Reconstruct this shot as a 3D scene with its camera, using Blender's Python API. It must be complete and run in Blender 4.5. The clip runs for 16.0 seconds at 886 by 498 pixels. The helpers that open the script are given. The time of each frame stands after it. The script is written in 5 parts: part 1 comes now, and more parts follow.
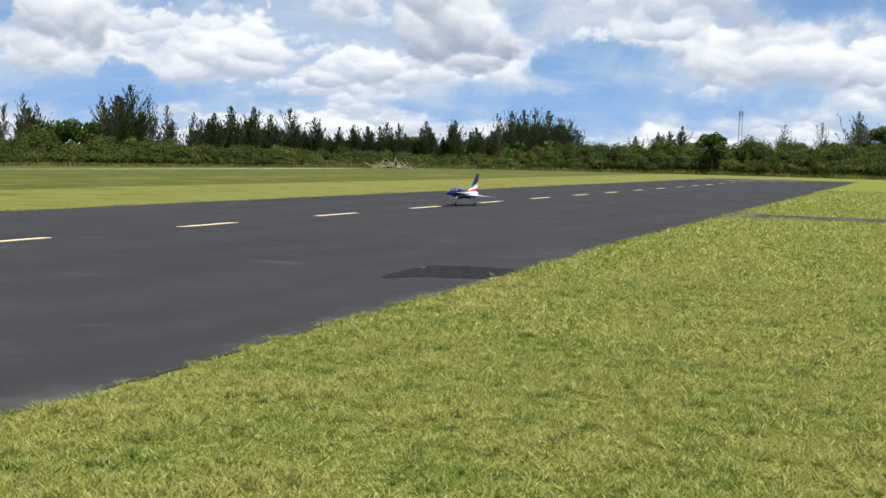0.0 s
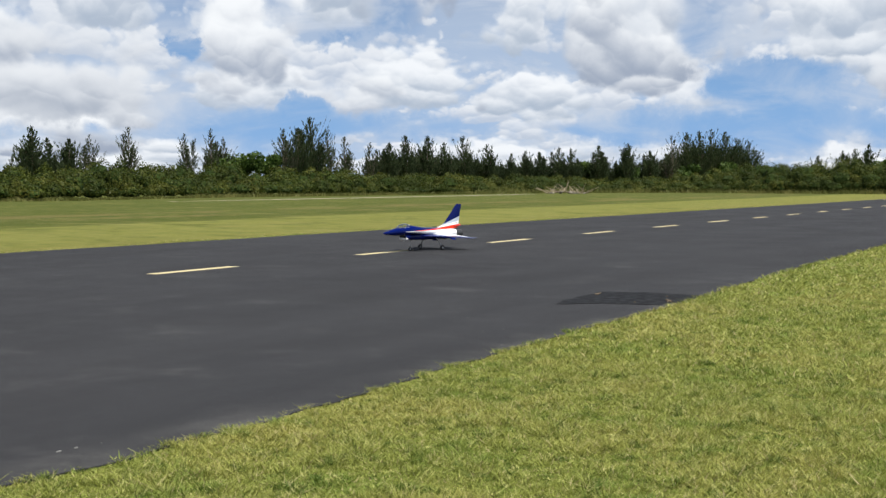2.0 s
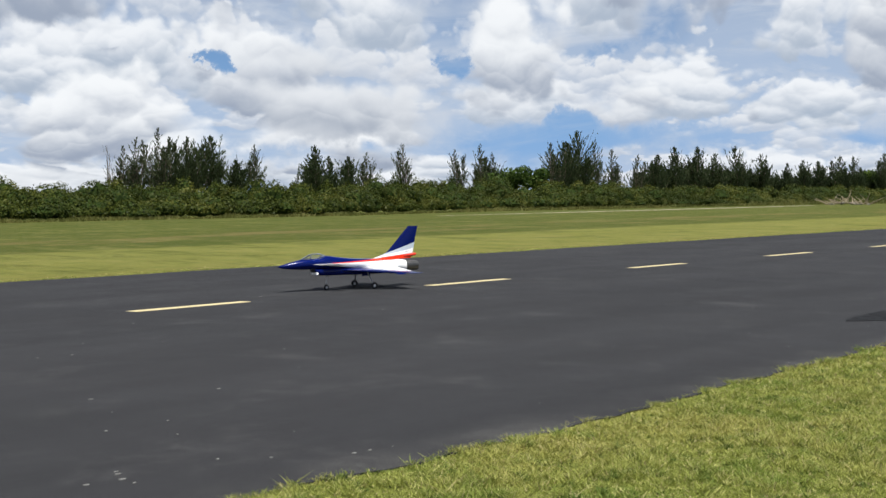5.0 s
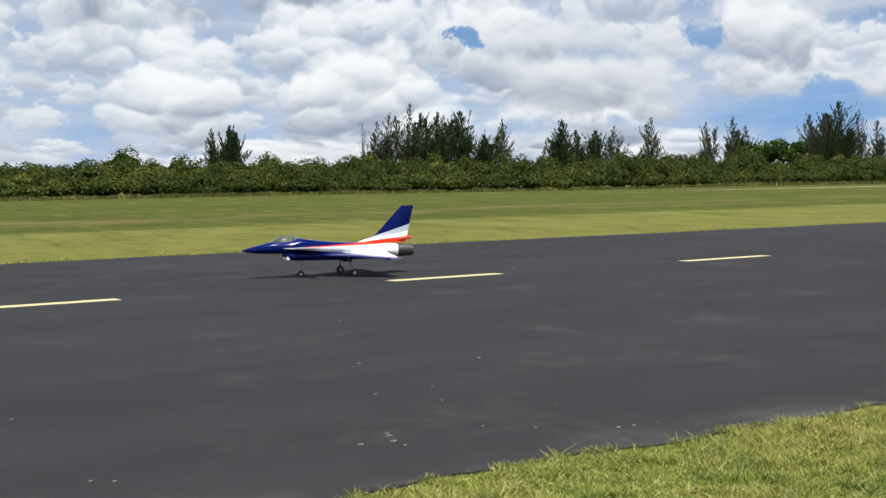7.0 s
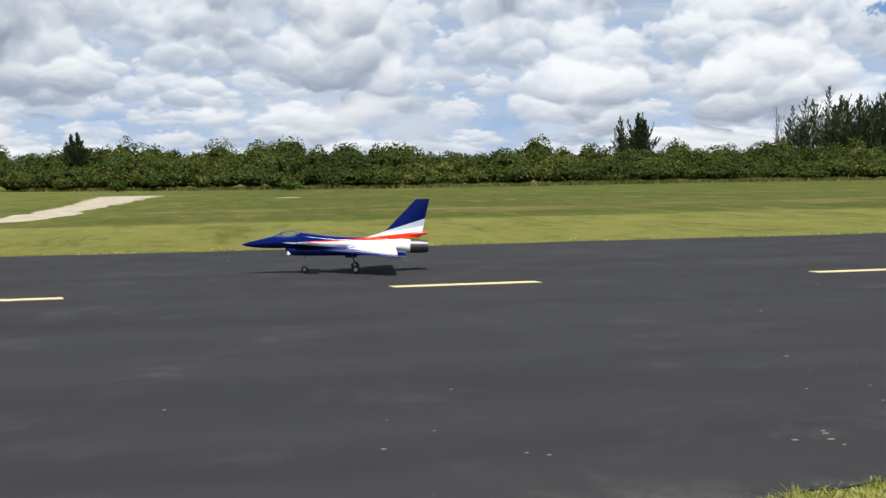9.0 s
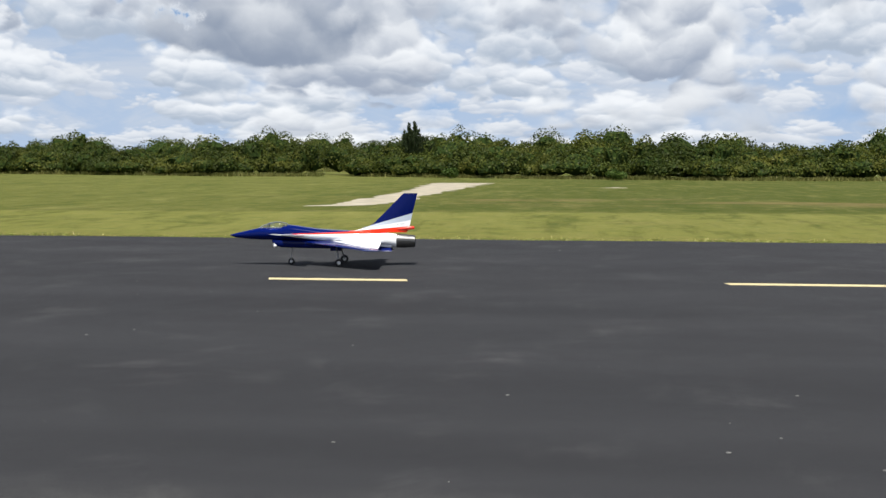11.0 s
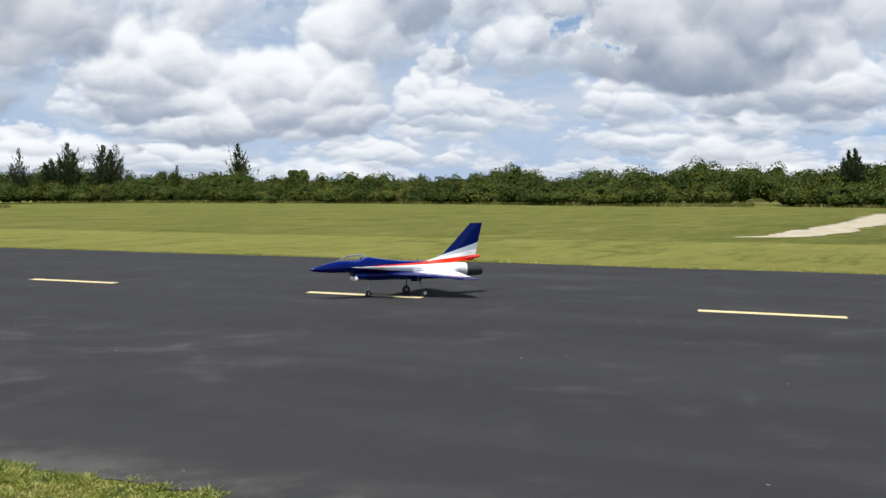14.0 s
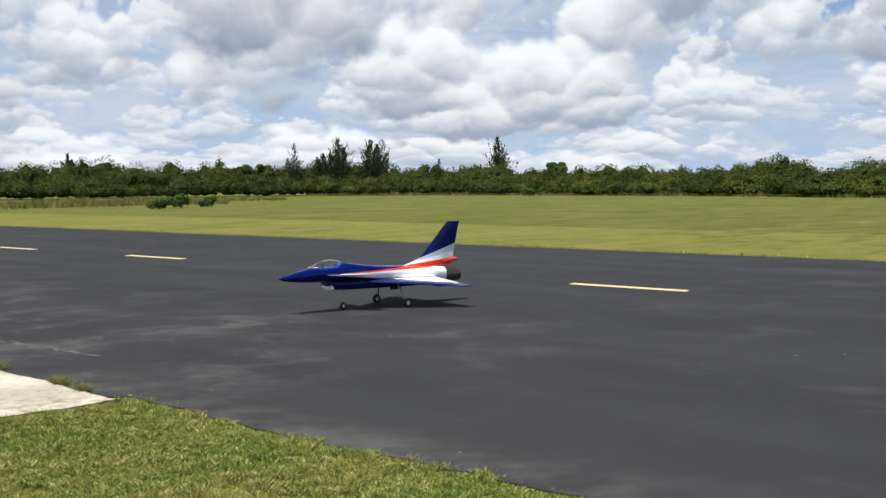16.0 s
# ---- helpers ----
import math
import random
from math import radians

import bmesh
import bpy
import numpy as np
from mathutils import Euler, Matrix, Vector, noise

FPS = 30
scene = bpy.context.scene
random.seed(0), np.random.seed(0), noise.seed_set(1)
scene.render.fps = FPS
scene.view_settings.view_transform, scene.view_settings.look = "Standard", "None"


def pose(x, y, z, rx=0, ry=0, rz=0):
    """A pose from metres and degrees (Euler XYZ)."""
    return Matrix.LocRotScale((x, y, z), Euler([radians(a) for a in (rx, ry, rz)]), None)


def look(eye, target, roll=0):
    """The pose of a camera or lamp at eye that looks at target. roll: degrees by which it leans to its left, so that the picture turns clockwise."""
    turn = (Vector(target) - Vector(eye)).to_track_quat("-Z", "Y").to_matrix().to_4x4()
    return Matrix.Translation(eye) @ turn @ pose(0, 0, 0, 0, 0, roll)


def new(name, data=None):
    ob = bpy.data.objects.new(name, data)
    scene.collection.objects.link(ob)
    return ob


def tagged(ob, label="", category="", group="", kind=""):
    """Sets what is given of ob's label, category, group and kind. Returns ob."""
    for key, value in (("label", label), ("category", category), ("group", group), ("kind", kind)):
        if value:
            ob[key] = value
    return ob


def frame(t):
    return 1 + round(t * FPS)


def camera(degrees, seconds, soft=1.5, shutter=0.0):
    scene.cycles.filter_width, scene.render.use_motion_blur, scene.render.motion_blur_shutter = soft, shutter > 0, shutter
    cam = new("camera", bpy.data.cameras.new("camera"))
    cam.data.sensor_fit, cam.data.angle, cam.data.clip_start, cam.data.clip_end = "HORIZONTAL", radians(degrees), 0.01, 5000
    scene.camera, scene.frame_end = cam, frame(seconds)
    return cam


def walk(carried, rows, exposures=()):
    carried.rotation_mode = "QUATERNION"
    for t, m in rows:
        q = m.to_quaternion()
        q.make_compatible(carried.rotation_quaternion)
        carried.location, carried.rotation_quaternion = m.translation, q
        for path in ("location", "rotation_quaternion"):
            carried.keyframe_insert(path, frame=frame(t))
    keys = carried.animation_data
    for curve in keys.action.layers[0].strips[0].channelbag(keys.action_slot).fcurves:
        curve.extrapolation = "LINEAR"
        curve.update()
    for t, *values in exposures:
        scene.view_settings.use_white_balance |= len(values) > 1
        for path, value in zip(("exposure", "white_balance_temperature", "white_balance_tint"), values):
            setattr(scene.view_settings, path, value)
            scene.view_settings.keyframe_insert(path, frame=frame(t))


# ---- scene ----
cam = camera(43.7, 16.0, soft=1.5)
# seconds, x, y, z, pitch, lean, heading
PATH = [
    (0.0, 0.265, -0.144, 1.512, -4.68, 1.15, -67.04),
    (0.5, 0.242, -0.152, 1.514, -3.96, 0.48, -65.52),
    (1.0, 0.241, -0.193, 1.516, -3.73, 0.40, -63.62),
    (1.5, 0.241, -0.160, 1.534, -3.61, 0.24, -61.06),
    (2.0, 0.248, -0.133, 1.526, -3.44, 0.01, -58.07),
    (2.5, 0.216, -0.134, 1.533, -3.17, -0.07, -55.29),
    (3.0, 0.217, -0.109, 1.523, -3.12, -0.33, -51.67),
    (3.5, 0.231, -0.083, 1.518, -3.14, -0.15, -48.96),
    (3.7, 0.228, -0.085, 1.529, -2.85, -0.42, -48.17),
    (5.8, 0.156, -0.009, 1.504, -3.37, -0.42, -40.83),
    (6.0, 0.153, 0.004, 1.500, -3.56, -0.47, -39.59),
    (6.5, 0.146, 0.044, 1.491, -3.92, -0.46, -36.10),
    (7.0, 0.102, 0.056, 1.500, -3.87, -0.57, -31.66),
    (7.5, 0.058, 0.077, 1.490, -4.05, -0.75, -26.61),
    (8.0, -0.003, 0.074, 1.495, -3.76, -0.56, -22.32),
    (8.5, -0.030, 0.092, 1.493, -3.77, -0.69, -16.66),
    (9.0, -0.041, 0.109, 1.487, -4.26, -0.82, -10.85),
    (9.5, -0.067, 0.076, 1.480, -4.78, -0.19, -3.70),
    (9.7, -0.087, 0.067, 1.486, -4.93, 0.09, -1.99),
    (11.8, -0.215, 0.085, 1.529, -4.08, -0.70, 12.48),
    (12.0, -0.202, 0.127, 1.521, -3.95, -0.79, 14.69),
    (12.5, -0.206, 0.129, 1.529, -3.92, -0.14, 18.51),
    (13.0, -0.162, 0.087, 1.540, -3.11, -0.59, 22.63),
    (13.5, -0.210, 0.097, 1.523, -3.31, -0.01, 25.63),
    (14.0, -0.244, 0.085, 1.524, -3.09, -0.25, 27.60),
    (14.5, -0.256, 0.064, 1.514, -3.26, -0.63, 30.48),
    (15.0, -0.282, 0.049, 1.511, -3.51, -0.47, 33.63),
    (15.5, -0.288, 0.036, 1.516, -3.57, -0.58, 36.99),
    (16.0, -0.290, -0.019, 1.520, -3.41, -0.48, 40.88),
]
walk(cam, [(t, pose(x, y, z, 90 + p, 0, h) @ pose(0, 0, 0, 0, 0, r)) for t, x, y, z, p, r, h in PATH],
     exposures=((0.0, 0.82), (1.5, 0.74), (3.5, 0.64), (7.0, 0.66), (9.5, 0.68), (12.5, 0.70), (16.0, 0.70)))

# ---- daylight: high sun behind the viewer, broken cumulus ----
SUN_EL = radians(70)


def node(tree, kind, x=0, **values):
    n = tree.nodes.new(kind)
    for key, value in values.items():
        if key == "operation":
            n.operation = value
        elif key == "blend":
            n.blend_type = value
        elif key == "type":
            n.data_type = value
    return n


def math_node(tree, op, a, b=None, c=None, clamp=False):
    n = tree.nodes.new("ShaderNodeMath")
    n.operation, n.use_clamp = op, clamp
    for i, v in enumerate((a, b, c)):
        if v is None:
            continue
        if isinstance(v, (int, float)):
            n.inputs[i].default_value = v
        else:
            tree.links.new(v, n.inputs[i])
    return n.outputs[0]


def vec_node(tree, op, a, b=None):
    n = tree.nodes.new("ShaderNodeVectorMath")
    n.operation = op
    for i, v in enumerate((a, b)):
        if v is None:
            continue
        if isinstance(v, tuple):
            n.inputs[i].default_value = v
        else:
            tree.links.new(v, n.inputs[i])
    return n.outputs["Value"] if op in ("LENGTH", "DOT_PRODUCT") else n.outputs[0]


def ramp(tree, value, lo, hi, to_lo=0.0, to_hi=1.0, smooth=True):
    n = tree.nodes.new("ShaderNodeMapRange")
    n.interpolation_type = "SMOOTHSTEP" if smooth else "LINEAR"
    n.clamp = True
    for i, v in enumerate((value, lo, hi, to_lo, to_hi)):
        if isinstance(v, (int, float)):
            n.inputs[i].default_value = v
        else:
            tree.links.new(v, n.inputs[i])
    return n.outputs[0]


def mix(tree, fac, a, b, blend="MIX"):
    n = tree.nodes.new("ShaderNodeMix")
    n.data_type, n.blend_type = "RGBA", blend
    for i, v in ((0, fac), (6, a), (7, b)):
        if isinstance(v, (int, float)):
            n.inputs[i].default_value = v
        elif isinstance(v, tuple):
            n.inputs[i].default_value = (*v, 1.0)[:4]
        else:
            tree.links.new(v, n.inputs[i])
    return n.outputs[2]


def noise_tex(tree, vector, scale, detail=4.0, rough=0.55, warp=0.0):
    n = tree.nodes.new("ShaderNodeTexNoise")
    n.inputs["Scale"].default_value = scale
    n.inputs["Detail"].default_value = detail
    n.inputs["Roughness"].default_value = rough
    n.inputs["Distortion"].default_value = warp
    if vector is not None:
        tree.links.new(vector, n.inputs["Vector"])
    return n.outputs["Fac"]


# cloud masses and blue gaps: heading to the left, height, half width, half height (degrees), amount
CLOUDS = [
    (-48.5, 6.2, 4.2, 2.6, 0.22), (-54, 5.0, 2.6, 1.6, 0.16), (-39, 6.0, 5.0, 3.0, 0.2), (-68.5, 5.8, 3.0, 1.2, 0.2),
    (-61, 6.5, 4.0, 1.6, 0.14), (-28, 5.5, 7.0, 3.0, 0.14), (-10, 6.0, 9.0, 3.0, 0.16), (7, 5.6, 5.0, 1.8, 0.22),
    (30, 7.2, 5.0, 2.6, 0.26), (45, 6.0, 7.0, 3.0, 0.2), (15, 5.8, 3.0, 1.8, 0.12), (36, 3.6, 6.0, 1.2, 0.1),
    (-5, 3.0, 9.0, 1.0, 0.08), (-78, 7.5, 5.0, 1.2, 0.08), (20, 3.4, 5.0, 0.9, 0.14),
    (-5, 6.5, 24.0, 6.0, 0.10), (34, 6.5, 22.0, 6.0, 0.21), (44, 3.2, 12.0, 1.4, 0.12), (36, 9.0, 7.0, 2.2, 0.16),
]
GAPS = [
    (-74.8, 5.3, 3.6, 0.9, -0.34), (-86, 8.2, 3.5, 1.6, -0.3), (-45.6, 7.0, 0.9, 0.7, -0.5), (-52, 7.3, 1.6, 0.6, -0.4),
    (-51, 4.0, 1.6, 0.6, -0.4), (-32.8, 6.8, 0.9, 0.7, -0.5), (21, 8.4, 1.3, 0.9, -0.5), (18.9, 7.2, 0.9, 0.5, -0.42),
    (25, 4.4, 0.9, 0.9, -0.4), (36.3, 9.3, 0.9, 0.7, -0.5), (6.2, 2.6, 2.6, 0.9, -0.14), (-57, 3.0, 9.0, 0.9, -0.26),
    (-74, 2.6, 12.0, 1.2, -0.28), (-40, 2.2, 7.0, 0.7, -0.2), (28, 2.8, 1.6, 0.8, -0.2),
]


def cloud_group():
    """How much cloud stands in a direction."""
    g = bpy.data.node_groups.new("cloud_mass", "ShaderNodeTree")
    g.interface.new_socket("Vector", in_out="INPUT", socket_type="NodeSocketVector")
    g.interface.new_socket("Mass", in_out="OUTPUT", socket_type="NodeSocketFloat")
    gi, go = g.nodes.new("NodeGroupInput"), g.nodes.new("NodeGroupOutput")
    d = gi.outputs[0]
    sep = g.nodes.new("ShaderNodeSeparateXYZ")
    g.links.new(d, sep.inputs[0])
    z = math_node(g, "MAXIMUM", sep.outputs[2], 0.0)
    high = math_node(g, "LOGARITHM", math_node(g, "ADD", z, 0.05), 2.718)
    comb = g.nodes.new("ShaderNodeCombineXYZ")
    for i, v in enumerate((sep.outputs[0], sep.outputs[1], math_node(g, "MULTIPLY", high, 0.14))):
        g.links.new(v, comb.inputs[i])
    p = comb.outputs[0]
    base = math_node(g, "MULTIPLY", noise_tex(g, p, 5.5, 2.0, 0.5), 0.95)
    blobs = None
    shake = g.nodes.new("ShaderNodeTexNoise")
    shake.inputs["Scale"].default_value, shake.inputs["Detail"].default_value, shake.inputs["Roughness"].default_value = 20.0, 6.0, 0.65
    g.links.new(d, shake.inputs["Vector"])
    bent = vec_node(g, "ADD", d, vec_node(g, "MULTIPLY", vec_node(g, "SUBTRACT", shake.outputs["Color"], (0.5, 0.5, 0.5)), (0.10, 0.10, 0.055)))
    for az, el, w, h, amount in CLOUDS + GAPS:
        a, e = radians(az), radians(el)
        c = (-math.sin(a) * math.cos(e), math.cos(a) * math.cos(e), math.sin(e))
        away = vec_node(g, "LENGTH", vec_node(g, "MULTIPLY", vec_node(g, "SUBTRACT", bent, c), (1 / radians(w), 1 / radians(w), 1 / radians(h))))
        one = ramp(g, away, 0.0, 1.6, amount, 0.0)
        blobs = one if blobs is None else math_node(g, "ADD", blobs, one)
    # cover thins out towards the zenith
    base = math_node(g, "SUBTRACT", math_node(g, "ADD", base, blobs), ramp(g, z, 0.24, 0.8, 0.0, 0.42))
    mid = math_node(g, "MULTIPLY", noise_tex(g, p, 20.0, 2.0, 0.5), 0.42)
    g.links.new(math_node(g, "ADD", base, mid), go.inputs[0])
    return g


def cells(t, v, scale, smooth_by):
    """Rounded cells: distance from the middle, and height within the cell."""
    n = t.nodes.new("ShaderNodeTexVoronoi")
    n.feature = "SMOOTH_F1"
    n.inputs["Scale"].default_value, n.inputs["Smoothness"].default_value = scale, smooth_by
    t.links.new(v, n.inputs["Vector"])
    sep = t.nodes.new("ShaderNodeSeparateXYZ")
    t.links.new(vec_node(t, "SUBTRACT", v, n.outputs["Position"]), sep.inputs[0])
    return n.outputs["Distance"], math_node(t, "MULTIPLY", sep.outputs[2], scale)


def cumulus_layer(t, p, scale, stretch, shift, size, white, grey):
    """One bank of heaped clouds: billowing lit tops over flat grey bases."""
    q = vec_node(t, "ADD", vec_node(t, "MULTIPLY", p, (1.0, 1.0, stretch)), shift)
    rough = t.nodes.new("ShaderNodeTexNoise")
    rough.inputs["Scale"].default_value, rough.inputs["Detail"].default_value, rough.inputs["Roughness"].default_value = scale * 1.6, 6.0, 0.55
    t.links.new(q, rough.inputs["Vector"])
    k = 0.46 / scale
    q = vec_node(t, "ADD", q, vec_node(t, "MULTIPLY", vec_node(t, "SUBTRACT", rough.outputs["Color"], (0.5, 0.5, 0.5)), (k, k, k)))
    far, high = cells(t, q, scale, 0.22)
    puff_far, puff_high = cells(t, q, scale * 3.2, 0.35)
    tiny_far, tiny_high = cells(t, q, scale * 7.5, 0.3)
    edge = math_node(t, "ADD", math_node(t, "ADD", far, math_node(t, "MULTIPLY", puff_far, 0.34)), math_node(t, "MULTIPLY", tiny_far, 0.17))
    # a base is soft and cut flat, a top is crisp
    edge = math_node(t, "ADD", edge, ramp(t, high, -0.18, -0.5, 0.0, 0.25))
    solid = ramp(t, edge, size + 0.09, size - 0.07)
    light = math_node(t, "ADD", math_node(t, "ADD", high, math_node(t, "MULTIPLY", puff_high, 0.42)), math_node(t, "MULTIPLY", tiny_high, 0.09))
    light = ramp(t, light, -0.42, 0.46)
    return solid, mix(t, light, grey, white)


def scaled_value(tree, value, s):
    c = tree.nodes.new("ShaderNodeCombineXYZ")
    for i in range(3):
        tree.links.new(math_node(tree, "MULTIPLY", value, s), c.inputs[i])
    return c.outputs[0]


def make_world():
    world = bpy.data.worlds.new("sky")
    scene.world = world
    world.use_nodes = True
    t = world.node_tree
    t.nodes.clear()
    sky = t.nodes.new("ShaderNodeTexSky")
    sky.sky_type, sky.sun_disc = "NISHITA", False
    sky.sun_elevation, sky.sun_rotation = SUN_EL, math.pi
    sky.altitude, sky.air_density, sky.dust_density, sky.ozone_density = 0.0, 1.0, 0.3, 2.5
    blue = mix(t, 1.0, sky.outputs[0], (0.034, 0.050, 0.070), "MULTIPLY")
    d = t.nodes.new("ShaderNodeTexCoord").outputs["Generated"]
    g = cloud_group()
    n = t.nodes.new("ShaderNodeGroup")
    n.node_tree = g
    t.links.new(d, n.inputs[0])
    m = n.outputs[0]
    sep = t.nodes.new("ShaderNodeSeparateXYZ")
    t.links.new(d, sep.inputs[0])
    z = sep.outputs[2]
    haze = ramp(t, z, 0.0, 0.30, 0.85, 0.0)
    out = mix(t, haze, blue, (0.30, 0.53, 0.92))
    wisp = noise_tex(t, vec_node(t, "MULTIPLY", d, (1.0, 1.0, 3.0)), 9.0, 6.0, 0.6, 0.8)
    veil = math_node(t, "ADD", ramp(t, m, 0.38, 0.74, 0.0, 0.55), ramp(t, wisp, 0.40, 0.68, 0.0, 0.4))
    out = mix(t, veil, out, (0.66, 0.73, 0.84))
    comb = t.nodes.new("ShaderNodeCombineXYZ")
    up = math_node(t, "MULTIPLY", math_node(t, "LOGARITHM", math_node(t, "ADD", math_node(t, "MAXIMUM", z, 0.0), 0.055), 2.718), 0.16)
    for i, v in enumerate((sep.outputs[0], sep.outputs[1], up)):
        t.links.new(v, comb.inputs[i])
    p = comb.outputs[0]
    thin = ramp(t, z, 0.3, 0.85, 1.0, 0.35)
    for scale, stretch, shift, size, lo, hi, white, grey in (
            (17.0, 1.5, (0.3, 1.7, 0.4), 0.74, 0.46, 0.68, (0.88, 0.92, 0.98), (0.58, 0.66, 0.79)),
            (10.0, 1.4, (2.3, 0.2, 1.1), 0.74, 0.50, 0.70, (1.0, 1.035, 1.08), (0.48, 0.565, 0.69)),
            (6.4, 1.3, (4.1, 3.6, 2.2), 0.74, 0.54, 0.74, (1.05, 1.08, 1.11), (0.385, 0.45, 0.57)),
            (4.2, 1.2, (1.2, 6.3, 0.7), 0.66, 0.70, 0.90, (0.91, 0.945, 0.99), (0.31, 0.372, 0.485))):
        solid, cloud = cumulus_layer(t, p, scale, stretch, shift, size, white, grey)
        cover = math_node(t, "MULTIPLY", math_node(t, "MULTIPLY", solid, ramp(t, m, lo, hi)), thin)
        out = mix(t, cover, out, cloud)
    bg = t.nodes.new("ShaderNodeBackground")
    bg.inputs["Strength"].default_value = 0.56
    t.links.new(out, bg.inputs["Color"])
    w = t.nodes.new("ShaderNodeOutputWorld")
    t.links.new(bg.outputs[0], w.inputs[0])


make_world()
sun = bpy.data.lights.new("sun", "SUN")
sun.energy, sun.angle, sun.color = 5.0, radians(0.53), (0.975, 0.96, 0.895)
sun_ob = new("sun", sun)
sun_ob.matrix_world = look((0, -20 * math.cos(SUN_EL), 20 * math.sin(SUN_EL)), (0, 0, 0))


# ---- materials ----
def material(name):
    m = bpy.data.materials.new(name)
    m.use_nodes = True
    t = m.node_tree
    b = t.nodes["Principled BSDF"]
    return m, t, b


def coords(t, kind="Object"):
    return t.nodes.new("ShaderNodeTexCoord").outputs[kind]


def scaled(t, v, s):
    return vec_node(t, "MULTIPLY", v, s)


def bump(t, b, height, strength, distance):
    n = t.nodes.new("ShaderNodeBump")
    n.inputs["Strength"].default_value, n.inputs["Distance"].default_value = strength, distance
    t.links.new(height, n.inputs["Height"])
    t.links.new(n.outputs[0], b.inputs["Normal"])


def simple(name, colour, rough=0.5, metal=0.0, coat=0.0, vary=0.12, scale=30.0, gloss=0.5):
    m, t, b = material(name)
    n = noise_tex(t, coords(t), scale, 4.0)
    dark = tuple(c * (1 - vary) for c in colour)
    light = tuple(min(1.0, c * (1 + vary)) for c in colour)
    t.links.new(mix(t, n, dark, light), b.inputs["Base Color"])
    t.links.new(ramp(t, n, 0.3, 0.7, rough * 0.85, min(1.0, rough * 1.15)), b.inputs["Roughness"])
    b.inputs["Metallic"].default_value = metal
    b.inputs["Specular IOR Level"].default_value = gloss
    b.inputs["Coat Weight"].default_value = coat
    b.inputs["Coat Roughness"].default_value = 0.06
    return m


def asphalt_material(name, tone=1.0):
    m, t, b = material(name)
    c = coords(t)
    grain = noise_tex(t, c, 160.0, 3.0, 0.7)
    speck = noise_tex(t, c, 55.0, 2.0, 0.5)
    band = noise_tex(t, scaled(t, c, (0.10, 0.75, 1.0)), 1.0, 5.0, 0.6)
    stain = noise_tex(t, scaled(t, c, (0.5, 0.45, 1.0)), 0.9, 7.0, 0.68, 0.3)
    dust = noise_tex(t, scaled(t, c, (0.75, 0.7, 1.0)), 1.15, 9.0, 0.76, 0.35)
    col = mix(t, ramp(t, band, 0.3, 0.7), (0.0190 * tone, 0.0190 * tone, 0.0208 * tone), (0.0262 * tone, 0.0262 * tone, 0.0284 * tone))
    col = mix(t, ramp(t, stain, 0.5, 0.72, 0.0, 0.55), col, (0.0165 * tone, 0.0165 * tone, 0.017 * tone))
    col = mix(t, ramp(t, dust, 0.51, 0.75, 0.0, 0.5), col, (0.068, 0.067, 0.067))
    # pale dust along the lawn edge and where the slab meets the runway
    sep = t.nodes.new("ShaderNodeSeparateXYZ")
    t.links.new(c, sep.inputs[0])
    edge = math_node(t, "MULTIPLY", ramp(t, sep.outputs[1], 4.4, 5.15, 1.0, 0.0), ramp(t, dust, 0.38, 0.62))
    col = mix(t, math_node(t, "MULTIPLY", edge, 0.5), col, (0.10, 0.096, 0.088))
    west = math_node(t, "MULTIPLY", ramp(t, sep.outputs[0], -5.0, -9.0), ramp(t, sep.outputs[1], 10.5, 7.0))
    col = mix(t, math_node(t, "MULTIPLY", math_node(t, "MULTIPLY", west, ramp(t, dust, 0.46, 0.70)), 0.5), col, (0.09, 0.089, 0.086))
    col = mix(t, ramp(t, grain, 0.35, 0.75, 0.0, 0.35), col, (0.054, 0.053, 0.055))
    col = mix(t, ramp(t, speck, 0.3, 0.45, 0.3, 0.0), col, (0.012, 0.012, 0.013))
    t.links.new(col, b.inputs["Base Color"])
    t.links.new(ramp(t, stain, 0.3, 0.7, 0.9, 0.74), b.inputs["Roughness"])
    b.inputs["Specular IOR Level"].default_value = 0.08
    bump(t, b, grain, 0.5, 0.004)
    return m


